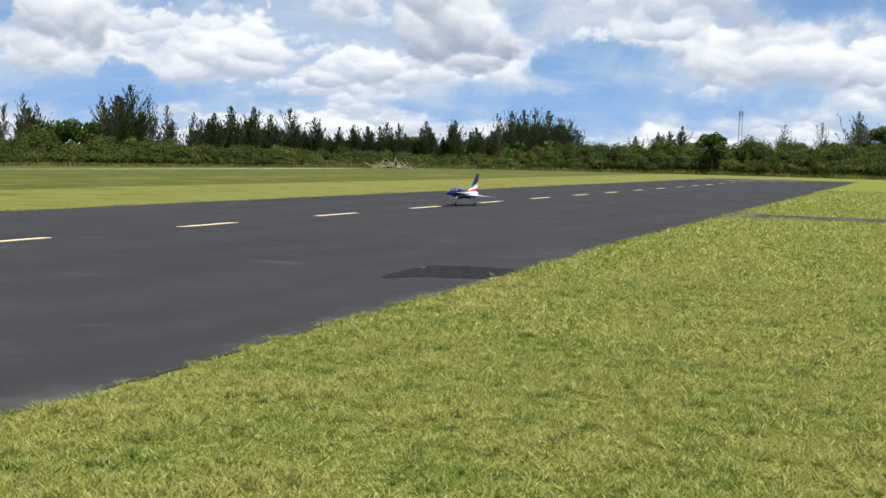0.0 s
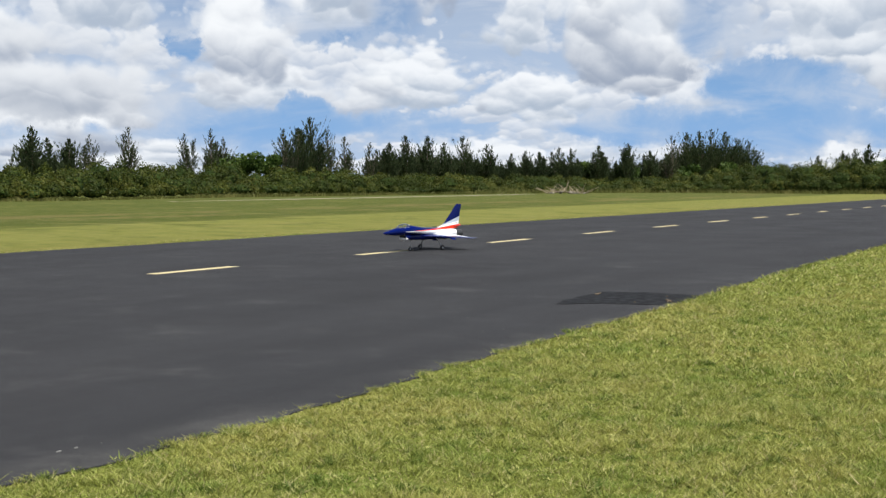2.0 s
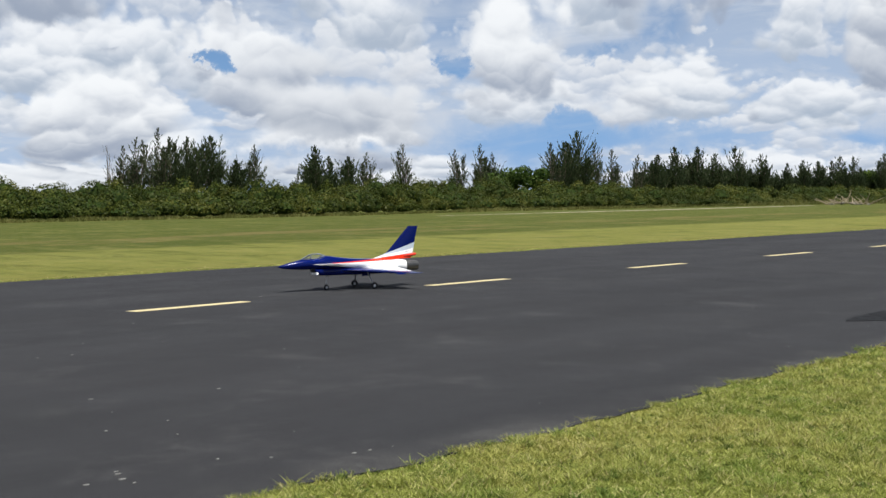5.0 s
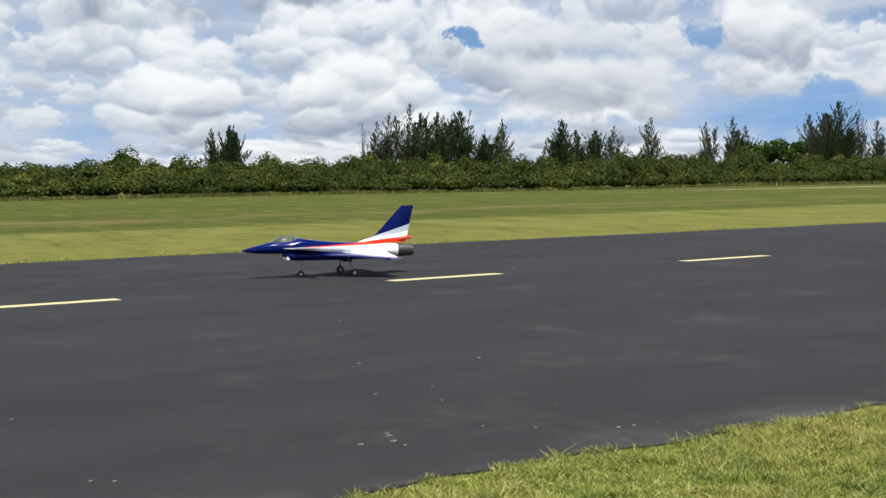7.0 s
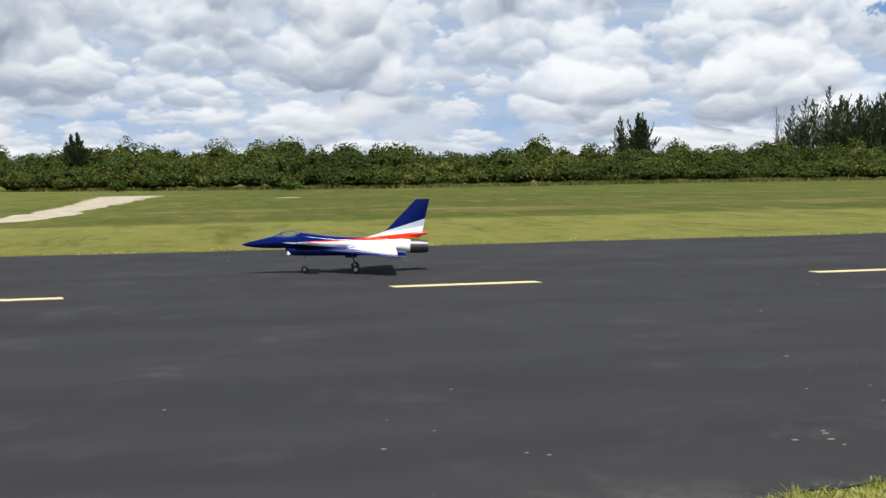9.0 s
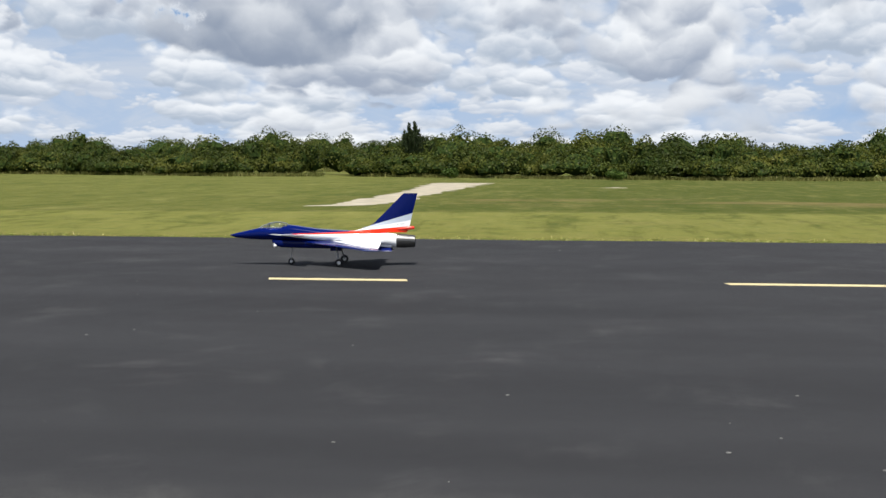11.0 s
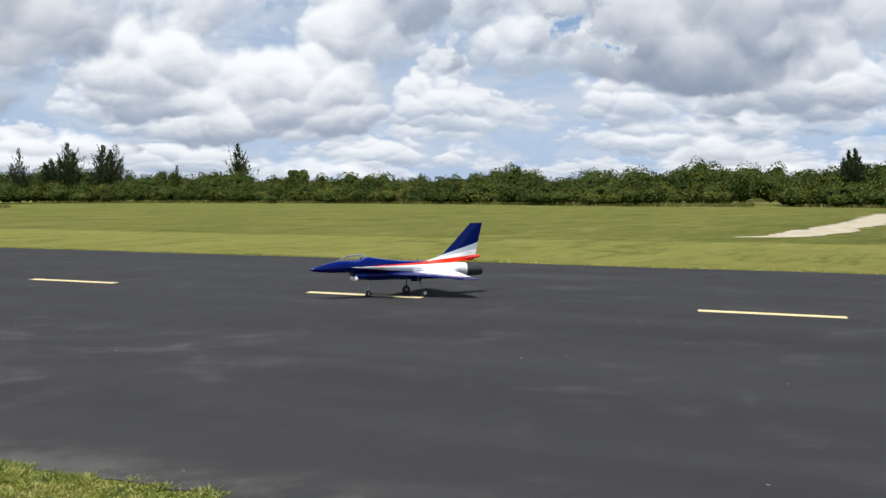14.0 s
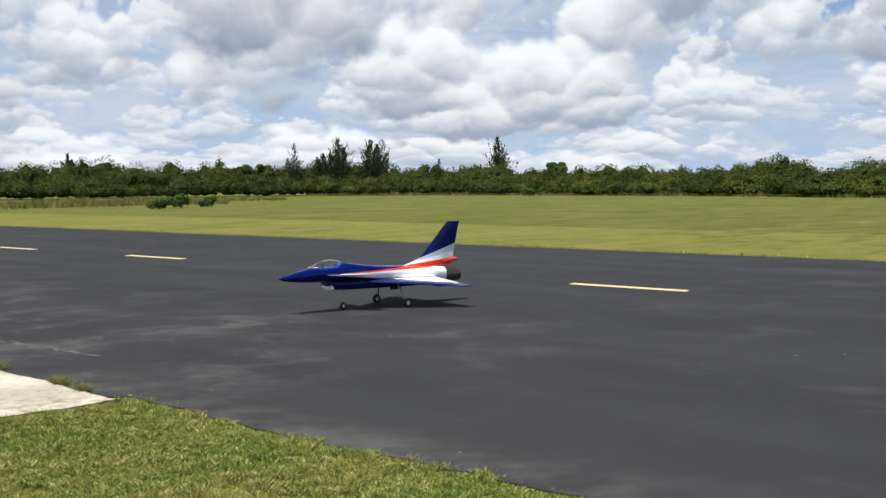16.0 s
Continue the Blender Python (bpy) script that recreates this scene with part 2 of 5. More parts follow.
def ground_material():
    m, t, b = material("mown_grass")
    c = coords(t)
    sep = t.nodes.new("ShaderNodeSeparateXYZ")
    t.links.new(c, sep.inputs[0])
    x, y = sep.outputs[0], sep.outputs[1]
    fine = noise_tex(t, c, 22.0, 6.0, 0.7)
    mid = noise_tex(t, c, 1.3, 5.0, 0.6)
    big = noise_tex(t, scaled(t, c, (0.035, 0.22, 1.0)), 1.0, 4.0, 0.55)
    streak = noise_tex(t, scaled(t, c, (0.10, 0.30, 1.0)), 1.0, 7.0, 0.7, 0.6)
    wob = math_node(t, "ADD", y, math_node(t, "MULTIPLY", math_node(t, "SUBTRACT", big, 0.5), 3.2))
    tuft = noise_tex(t, scaled(t, c, (0.42, 0.20, 1.0)), 1.0, 7.0, 0.74, 0.8)
    near = mix(t, fine, (0.085, 0.105, 0.020), (0.185, 0.205, 0.045))
    light = mix(t, fine, (0.104, 0.107, 0.026), (0.182, 0.178, 0.050))
    dark = mix(t, fine, (0.036, 0.047, 0.011), (0.080, 0.090, 0.022))
    straw = (0.185, 0.150, 0.066)
    far = mix(t, math_node(t, "MULTIPLY", ramp(t, wob, 31.2, 32.1), ramp(t, x, -14.0, 2.0, 0.6, 1.0)), light, dark)
    mow = noise_tex(t, scaled(t, c, (0.020, 0.26, 1.0)), 1.0, 6.0, 0.65, 1.2)
    far = mix(t, math_node(t, "MULTIPLY", ramp(t, mow, 0.46, 0.60, 0.0, 0.35), ramp(t, wob, 34.0, 31.0, 0.35, 1.0)), far, (0.135, 0.138, 0.038))
    far = mix(t, ramp(t, streak, 0.56, 0.72, 0.0, 0.4), far, straw)
    mottle = noise_tex(t, scaled(t, c, (1.1, 0.22, 1.0)), 1.0, 8.0, 0.8, 0.3)
    far = mix(t, ramp(t, mottle, 0.50, 0.36, 0.0, 0.55), far, (0.050, 0.062, 0.014))
    far = mix(t, ramp(t, mottle, 0.52, 0.66, 0.0, 0.3), far, (0.215, 0.205, 0.070))
    far = mix(t, ramp(t, tuft, 0.50, 0.70, 0.0, 0.4), far, (0.195, 0.180, 0.066))
    far = mix(t, ramp(t, tuft, 0.49, 0.33, 0.0, 0.65), far, (0.046, 0.062, 0.014))
    dry = math_node(t, "MULTIPLY", ramp(t, wob, 35.0, 37.5), ramp(t, wob, 45.0, 41.0))
    dry = math_node(t, "MULTIPLY", dry, ramp(t, x, -12.0, -2.0))
    far = mix(t, math_node(t, "MULTIPLY", dry, ramp(t, streak, 0.46, 0.66, 0.0, 0.8)), far, (0.150, 0.112, 0.050))
    edge = math_node(t, "MULTIPLY", ramp(t, y, 23.0, 20.8), ramp(t, mid, 0.35, 0.6))
    far = mix(t, math_node(t, "MULTIPLY", edge, 0.5), far, (0.155, 0.140, 0.046))
    col = mix(t, ramp(t, y, 10.0, 15.0), near, far)
    col = mix(t, ramp(t, mid, 0.5, 0.72, 0.0, 0.5), col, (0.150, 0.135, 0.045))
    col = mix(t, ramp(t, mid, 0.5, 0.3, 0.0, 0.4), col, (0.042, 0.066, 0.013))
    t.links.new(col, b.inputs["Base Color"])
    b.inputs["Roughness"].default_value = 0.95
    b.inputs["Specular IOR Level"].default_value = 0.03
    bump(t, b, fine, 0.9, 0.05)
    return m


def leaf_material(name, dark, light, pale, through_light=0.35, rough=0.55):
    m, t, b = material(name)
    geo = t.nodes.new("ShaderNodeNewGeometry")
    isl = geo.outputs["Random Per Island"]
    patch = noise_tex(t, coords(t), 0.35, 4.0, 0.65)
    wide = noise_tex(t, coords(t), 0.11, 3.0, 0.6)
    col = mix(t, isl, dark, light)
    col = mix(t, ramp(t, patch, 0.46, 0.68, 0.0, 0.75), col, pale)
    col = mix(t, ramp(t, wide, 0.52, 0.40, 0.0, 0.45), col, dark)
    t.links.new(col, b.inputs["Base Color"])
    b.inputs["Roughness"].default_value = rough
    b.inputs["Specular IOR Level"].default_value = 0.12
    tr = t.nodes.new("ShaderNodeBsdfTranslucent")
    t.links.new(col, tr.inputs["Color"])
    sh = t.nodes.new("ShaderNodeMixShader")
    sh.inputs[0].default_value = through_light
    t.links.new(b.outputs[0], sh.inputs[1])
    t.links.new(tr.outputs[0], sh.inputs[2])
    t.links.new(sh.outputs[0], t.nodes["Material Output"].inputs["Surface"])
    return m


def lawn_material():
    m, t, b = material("lawn_blades")
    geo = t.nodes.new("ShaderNodeNewGeometry")
    isl = geo.outputs["Random Per Island"]
    c = coords(t)
    patch = noise_tex(t, c, 0.55, 4.0, 0.6, 0.5)
    small = noise_tex(t, c, 5.5, 5.0, 0.7, 0.5)
    clump = noise_tex(t, c, 13.0, 3.0, 0.6)
    broad = noise_tex(t, c, 1.7, 4.0, 0.65, 0.8)
    col = mix(t, isl, (0.050, 0.082, 0.012), (0.330, 0.365, 0.080))
    sep = t.nodes.new("ShaderNodeSeparateXYZ")
    t.links.new(c, sep.inputs[0])
    col = mix(t, ramp(t, sep.outputs[0], -3.0, 4.0, 0.0, 0.45), col, (0.34, 0.35, 0.085))
    col = mix(t, ramp(t, patch, 0.42, 0.66, 0.0, 0.65), col, (0.36, 0.325, 0.095))
    col = mix(t, ramp(t, sep.outputs[0], -2.0, -4.5, 0.0, 0.35), col, (0.115, 0.135, 0.018))
    col = mix(t, ramp(t, broad, 0.50, 0.66, 0.0, 0.55), col, (0.105, 0.185, 0.024))
    col = mix(t, ramp(t, small, 0.52, 0.62, 0.0, 0.75), col, (0.055, 0.098, 0.014))
    col = mix(t, math_node(t, "MULTIPLY", ramp(t, clump, 0.54, 0.62, 0.0, 0.75), ramp(t, isl, 0.2, 0.5)), col, (0.52, 0.50, 0.19))
    col = mix(t, ramp(t, isl, 0.90, 0.96), col, (0.42, 0.36, 0.18))
    t.links.new(col, b.inputs["Base Color"])
    b.inputs["Roughness"].default_value = 0.6
    b.inputs["Specular IOR Level"].default_value = 0.15
    tr = t.nodes.new("ShaderNodeBsdfTranslucent")
    t.links.new(col, tr.inputs["Color"])
    sh = t.nodes.new("ShaderNodeMixShader")
    sh.inputs[0].default_value = 0.35
    t.links.new(b.outputs[0], sh.inputs[1])
    t.links.new(tr.outputs[0], sh.inputs[2])
    t.links.new(sh.outputs[0], t.nodes["Material Output"].inputs["Surface"])
    return m


NAVY, RED, WHITE, SILVER = (0.0008, 0.0058, 0.078), (0.72, 0.035, 0.012), (0.90, 0.90, 0.91), (0.46, 0.52, 0.60)


def paint_material():
    """Glossy livery in the jet's own space: navy over white with a red band, navy belly."""
    m, t, b = material("glossy_livery")
    sep = t.nodes.new("ShaderNodeSeparateXYZ")
    t.links.new(coords(t), sep.inputs[0])
    x, z = sep.outputs[0], sep.outputs[2]

    def over(at, slope, soft=0.004):
        line = math_node(t, "ADD", math_node(t, "MULTIPLY", x, slope), at)
        return ramp(t, math_node(t, "SUBTRACT", z, line), -soft, soft)

    rear = ramp(t, x, 0.62, 0.56)
    # side of the body, from the belly upwards
    col = mix(t, math_node(t, "MULTIPLY", over(0.335, 0.105), ramp(t, x, 1.18, 1.12)), NAVY, WHITE)
    col = mix(t, math_node(t, "MULTIPLY", over(0.452, -0.012), ramp(t, x, 0.74, 0.66)), col, RED)
    top = math_node(t, "MAXIMUM", math_node(t, "MULTIPLY", over(0.478, -0.035), ramp(t, x, -0.16, -0.10)),
                    math_node(t, "MULTIPLY", over(0.425, 0.02), ramp(t, x, 0.60, 0.74)))
    col = mix(t, top, col, NAVY)
    # bands that run up over the fin
    fin = ramp(t, x, -0.16, -0.2)
    col = mix(t, math_node(t, "MULTIPLY", over(0.475, -0.085), fin), col, WHITE)
    col = mix(t, math_node(t, "MULTIPLY", over(0.462, -0.185), fin), col, SILVER)
    col = mix(t, math_node(t, "MULTIPLY", over(0.442, -0.298), fin), col, NAVY)
    t.links.new(col, b.inputs["Base Color"])
    b.inputs["Roughness"].default_value = 0.16
    b.inputs["Specular IOR Level"].default_value = 0.10
    b.inputs["Coat Weight"].default_value = 0.16
    b.inputs["Coat Roughness"].default_value = 0.03
    bump(t, b, noise_tex(t, coords(t), 6.0, 3.0), 0.06, 0.02)
    return m


def wing_material():
    m, t, b = material("wing_paint")
    sep = t.nodes.new("ShaderNodeSeparateXYZ")
    t.links.new(coords(t), sep.inputs[0])
    x = sep.outputs[0]
    y = math_node(t, "ABSOLUTE", sep.outputs[1])
    # navy leading wedge, white panel, navy underside left to the shade of the wing
    lead = math_node(t, "ADD", x, math_node(t, "MULTIPLY", y, 1.25))
    col = mix(t, ramp(t, lead, 0.30, 0.32), WHITE, NAVY)
    col = mix(t, math_node(t, "MULTIPLY", ramp(t, lead, 0.22, 0.23), ramp(t, lead, 0.265, 0.255)), col, NAVY)
    # navy outer panel and a thin navy line ahead of the ailerons
    col = mix(t, ramp(t, math_node(t, "ADD", y, math_node(t, "MULTIPLY", x, 0.55)), 0.335, 0.345), col, NAVY)
    col = mix(t, math_node(t, "MULTIPLY", ramp(t, x, -0.470, -0.474), ramp(t, x, -0.486, -0.482)), col, NAVY)
    geo = t.nodes.new("ShaderNodeNewGeometry")
    nz = t.nodes.new("ShaderNodeSeparateXYZ")
    t.links.new(geo.outputs["True Normal"], nz.inputs[0])
    col = mix(t, ramp(t, nz.outputs[2], -0.2, -0.3), col, NAVY)
    t.links.new(col, b.inputs["Base Color"])
    b.inputs["Roughness"].default_value = 0.25
    b.inputs["Specular IOR Level"].default_value = 0.3
    b.inputs["Coat Weight"].default_value = 0.4
    b.inputs["Coat Roughness"].default_value = 0.06
    return m


def slab_material():
    m, t, b = material("weathered_concrete")
    c = coords(t)
    broad = noise_tex(t, c, 1.1, 6.0, 0.7, 0.5)
    grit = noise_tex(t, c, 9.0, 6.0, 0.75)
    col = mix(t, ramp(t, broad, 0.35, 0.65), (0.46, 0.415, 0.345), (0.31, 0.275, 0.22))
    col = mix(t, ramp(t, grit, 0.52, 0.70, 0.0, 0.7), col, (0.135, 0.112, 0.078))
    sep = t.nodes.new("ShaderNodeSeparateXYZ")
    t.links.new(c, sep.inputs[0])
    soil = math_node(t, "MULTIPLY", ramp(t, math_node(t, "ADD", sep.outputs[0], math_node(t, "MULTIPLY", sep.outputs[1], -0.35)), -9.6, -8.3), ramp(t, grit, 0.40, 0.60))
    col = mix(t, math_node(t, "MULTIPLY", soil, 0.6), col, (0.13, 0.105, 0.065))
    t.links.new(col, b.inputs["Base Color"])
    b.inputs["Roughness"].default_value = 0.92
    b.inputs["Specular IOR Level"].default_value = 0.06
    bump(t, b, grit, 0.5, 0.01)
    return m


M_ASPHALT = asphalt_material("weathered_asphalt")
M_TAR = simple("tar_repair", (0.0085, 0.0085, 0.009), 0.7, vary=0.4, scale=8, gloss=0.08)
M_GROUND = ground_material()
M_LAWN = lawn_material()
M_SHRUB = leaf_material("shrub_leaves", (0.018, 0.030, 0.005), (0.080, 0.098, 0.016), (0.138, 0.138, 0.026))
M_PINE = leaf_material("casuarina_needles", (0.040, 0.055, 0.026), (0.092, 0.112, 0.054), (0.110, 0.126, 0.060), 0.35)
M_PINE_DARK = leaf_material("dense_needles", (0.032, 0.047, 0.021), (0.080, 0.105, 0.045), (0.092, 0.117, 0.048), 0.35)
M_BROAD = leaf_material("broad_leaves", (0.026, 0.054, 0.010), (0.085, 0.130, 0.024), (0.100, 0.145, 0.030))
M_TALL = leaf_material("tall_dry_grass", (0.075, 0.092, 0.020), (0.205, 0.195, 0.062), (0.215, 0.200, 0.066), 0.4)
# Dark green of the thicket's filler cores: shade between leaves put into colour.
M_CORE_SHADE = simple("core_shade", (0.020, 0.034, 0.007), 0.95, vary=0.6, scale=3, gloss=0.08)
M_BARK = simple("grey_bark", (0.16, 0.13, 0.10), 0.9, vary=0.3, scale=12, gloss=0.08)
M_LINE = simple("worn_road_paint", (0.46, 0.385, 0.22), 0.75, vary=0.16, scale=9, gloss=0.08)
M_SAND = simple("pale_sand", (0.30, 0.265, 0.205), 0.95, vary=0.6, scale=1.4, gloss=0.08)
M_SLAB = slab_material()
M_SCRAPE = simple("scraped_asphalt", (0.085, 0.084, 0.080), 0.9, vary=0.6, scale=6, gloss=0.05)
M_CHIP = simple("white_chips", (0.17, 0.166, 0.158), 0.85, vary=0.5, gloss=0.08)
M_CRUMB = simple("brown_crumbs", (0.11, 0.085, 0.06), 0.9, vary=0.4, gloss=0.05)
M_STICK = simple("bleached_branches", (0.30, 0.25, 0.17), 0.9, vary=0.4, scale=5, gloss=0.05)
M_ROCK = simple("pale_rubble", (0.20, 0.185, 0.155), 0.9, vary=0.35, scale=4, gloss=0.08)
M_PAINT = paint_material()
M_WING = wing_material()
M_STEEL = simple("grey_steel", (0.35, 0.35, 0.36), 0.35, 1.0)
M_MAST = simple("galvanised_mast", (0.33, 0.34, 0.35), 0.6, 0.3)
M_NOZZLE = simple("burnt_metal", (0.12, 0.117, 0.115), 0.42, 0.85, vary=0.25, scale=14)
M_BLACK = simple("matt_black", (0.012, 0.012, 0.013), 0.7)
M_RUBBER = simple("tyre_rubber", (0.02, 0.02, 0.021), 0.8)
M_HUB = simple("white_hub", (0.72, 0.72, 0.72), 0.4)
M_LIP = simple("white_gloss", (0.80, 0.80, 0.82), 0.25, coat=1.0)
M_RAIL = simple("rail_paint", (0.05, 0.06, 0.13), 0.3, coat=0.5)
M_DARKTRIM = simple("dark_trim", (0.03, 0.03, 0.035), 0.5)


def glass_material():
    m, t, b = material("clear_canopy")
    b.inputs["Base Color"].default_value = (0.97, 0.98, 0.98, 1)
    b.inputs["Roughness"].default_value = 0.03
    b.inputs["Transmission Weight"].default_value = 1.0
    b.inputs["IOR"].default_value = 1.2
    b.inputs["Coat Weight"].default_value = 0.8
    return m


M_GLASS = glass_material()


# ---- building helpers ----
def part(name, bm, mat, parent, label=""):
    """Links a bmesh as one mesh object under a thing or under a part."""
    me = bpy.data.meshes.new(name)
    bm.to_mesh(me)
    bm.free()
    me.materials.append(mat)
    ob = new(name, me)
    if parent is not None:
        ob.parent = parent
    if label:
        ob["label"] = label
    return ob


def smooth(ob, angle=40):
    me = ob.data
    for p in me.polygons:
        p.use_smooth = True
    me.set_sharp_from_angle(angle=radians(angle))
    return ob


def mesh_from(name, verts, faces, mat):
    me = bpy.data.meshes.new(name)
    me.from_pydata(verts.tolist() if hasattr(verts, "tolist") else verts, [], faces.tolist() if hasattr(faces, "tolist") else faces)
    me.materials.append(mat)
    return me


def box_bm(x0, x1, y0, y1, z0, z1):
    bm = bmesh.new()
    bmesh.ops.create_cube(bm, size=1)
    for v in bm.verts:
        v.co = Vector(((x0 + x1) / 2 + v.co.x * (x1 - x0), (y0 + y1) / 2 + v.co.y * (y1 - y0), (z0 + z1) / 2 + v.co.z * (z1 - z0)))
    return bm


def tube_into(bm, pts, radii, sides=8):
    rings = []
    for i, p in enumerate(pts):
        p = Vector(p)
        d = (Vector(pts[min(i + 1, len(pts) - 1)]) - Vector(pts[max(i - 1, 0)])).normalized()
        a = d.orthogonal().normalized()
        c = d.cross(a)
        rings.append([bm.verts.new(p + (a * math.cos(2 * math.pi * k / sides) + c * math.sin(2 * math.pi * k / sides)) * radii[i]) for k in range(sides)])
    for r0, r1 in zip(rings, rings[1:]):
        for k in range(sides):
            bm.faces.new((r0[k], r0[(k + 1) % sides], r1[(k + 1) % sides], r1[k]))
    bm.faces.new(rings[0][::-1])
    bm.faces.new(rings[-1])
    return bm


def loft_bm(rings, caps=True):
    bm = bmesh.new()
    vs = [[bm.verts.new(p) for p in r] for r in rings]
    n = len(vs[0])
    for a, b in zip(vs, vs[1:]):
        for k in range(n):
            bm.faces.new((a[k], a[(k + 1) % n], b[(k + 1) % n], b[k]))
    if caps:
        bm.faces.new(vs[0][::-1])
        bm.faces.new(vs[-1])
    bmesh.ops.recalc_face_normals(bm, faces=bm.faces)
    return bm


def prism_bm(outline, z0, z1):
    bm = bmesh.new()
    lo = [bm.verts.new((x, y, z0)) for x, y in outline]
    hi = [bm.verts.new((x, y, z1)) for x, y in outline]
    bm.faces.new(hi)
    bm.faces.new(lo[::-1])
    n = len(lo)
    for k in range(n):
        bm.faces.new((lo[k], lo[(k + 1) % n], hi[(k + 1) % n], hi[k]))
    bmesh.ops.recalc_face_normals(bm, faces=bm.faces)
    return bm


def wobble(a, b, seed, scale=1.0):
    return noise.noise(Vector((a * scale, b * scale, seed)))


# ---- ground and runway ----
EDGE_AT = ((-60, 4.2), (-7.2, 4.50), (-6.3, 4.43), (-5.0, 4.35), (-3.8, 4.40), (-2.5, 4.42), (0, 4.32), (1.7, 4.36), (2.3, 4.55), (3.05, 4.70), (3.7, 4.63), (4.3, 4.55),
           (6.0, 4.55), (8.1, 4.62), (10.4, 4.71), (14.0, 4.68), (16.5, 4.84), (21.5, 4.96), (32, 5.0), (60, 5.0))


def near_edge(x):
    """The lawn edge of the runway, ragged where the grass creeps over it; lower along the slab."""
    slab = 0.22 * max(0.0, min(1.0, (-7.15 - x) / 0.3)) if x > -17.5 else 0.0
    run = float(np.interp(x, [p[0] for p in EDGE_AT], [p[1] for p in EDGE_AT]))
    return run - slab + 0.04 * wobble(x, 0, 5.7, 1.7) + 0.05 * wobble(x, 0, 8.2, 5.0)


def far_edge(x):
    return 20.75 - 0.012 * x + 0.10 * wobble(x, 2, 1.3, 0.5) + 0.07 * wobble(x, 2, 9.3, 2.2)


def steps(a, b, fine_a, fine_b, fine, coarse):
    x, out = a, []
    while x < b:
        out.append(x)
        x += fine if fine_a <= x < fine_b else coarse
    return out + [b]


def build_ground():
    s = 3000.0
    xs = [-s, -300, -120, -60, -30, -12, 0, 12, 30, 60, 120, 300, s]
    ys = [-s, -300, -60, -20, 0, 4, 21, 34, 60, 90, 150, 300, s]
    verts = [(x, y, -0.012) for y in ys for x in xs]
    n = len(xs)
    faces = [(j * n + i, j * n + i + 1, (j + 1) * n + i + 1, (j + 1) * n + i) for j in range(len(ys) - 1) for i in range(n - 1)]
    return tagged(new("ground", mesh_from("ground", verts, faces, M_GROUND)), "flat mown grass airfield with straw-coloured streaks", "ground", kind="structure")


def build_runway():
    low = [(x, near_edge(x)) for x in steps(-150, 118, -22, 70, 0.12, 3.0)]
    # taxi path that leaves the runway through the lawn
    cut = [p for p in low if p[0] < 31.9] + [(31.95, 4.8), (32.8, 4.1), (33.15, 3.0), (33.1, 1.0), (33.0, -25), (34.95, -25), (35.05, 1.0), (35.15, 3.0), (35.5, 4.2), (36.1, 4.75)] + [p for p in low if p[0] > 36.2]
    high = [(x, far_edge(x)) for x in steps(-150, 118, -45, 70, 0.2, 3.0)][::-1]
    ob = part("runway", prism_bm(cut + high, -0.12, 0.0), M_ASPHALT, None)
    return tagged(ob, "dark grey weathered asphalt runway with dusty streaks", "runway", kind="structure")


build_ground()
RUNWAY = build_runway()

# start and end of the painted dashes where they were worn unevenly
DASH_START, DASH_STEP, DASH_LONG = 1.773, 5.753, 2.017
WEAR = {-5: (0.0, -0.21), -4: (-0.08, -0.02), -3: (0.065, 0.02), -2: (0.07, 0.04), -1: (0.17, -0.03), 0: (0.11, 0.035), 1: (0.09, -0.006),
        2: (-0.04, -0.014), 3: (0.03, 0.017), 4: (-0.11, 0.07), 5: (-0.07, 0.02), 6: (-0.14, 0.03), 7: (-0.08, 0.064), 9: (-0.11, 0.035)}


def build_dashes():
    for k in range(-20, 19):
        a, b = WEAR.get(k, (0, 0))
        x0, x1 = DASH_START + DASH_STEP * k + a, DASH_START + DASH_STEP * k + DASH_LONG + b
        n = 14
        low = [(x0 + 0.05 + (x1 - x0 - 0.05) * i / n, 13.61 + 0.012 * wobble(x0 + i, k, 2.2, 3)) for i in range(n + 1)]
        high = [(x0 + (x1 - x0 - 0.05) * i / n, 13.81 + 0.012 * wobble(x0 + i, k, 7.7, 3)) for i in range(n + 1)][::-1]
        part("painted_dash", prism_bm(low + high, -0.002, 0.004), M_LINE, RUNWAY)
    # white bar across the far end
    part("end_bar", prism_bm([(106.0, 9.0), (106.5, 9.0), (106.5, 19.0), (106.0, 19.0)], -0.002, 0.004), M_LINE, RUNWAY)


def ragged(corners, step, amount, seed):
    """An outline through the corners, torn along its sides."""
    out = []
    for (xa, ya), (xb, yb) in zip(corners, corners[1:] + corners[:1]):
        n = max(1, int(math.hypot(xb - xa, yb - ya) / step))
        for k in range(n):
            x, y = xa + (xb - xa) * k / n, ya + (yb - ya) * k / n
            out.append((x + amount * wobble(x, y, seed, 2.1) + 0.5 * amount * wobble(x, y, seed + 3, 7.0),
                        y + amount * wobble(x, y, seed + 5, 2.1) + 0.5 * amount * wobble(x, y, seed + 7, 7.0)))
    return out


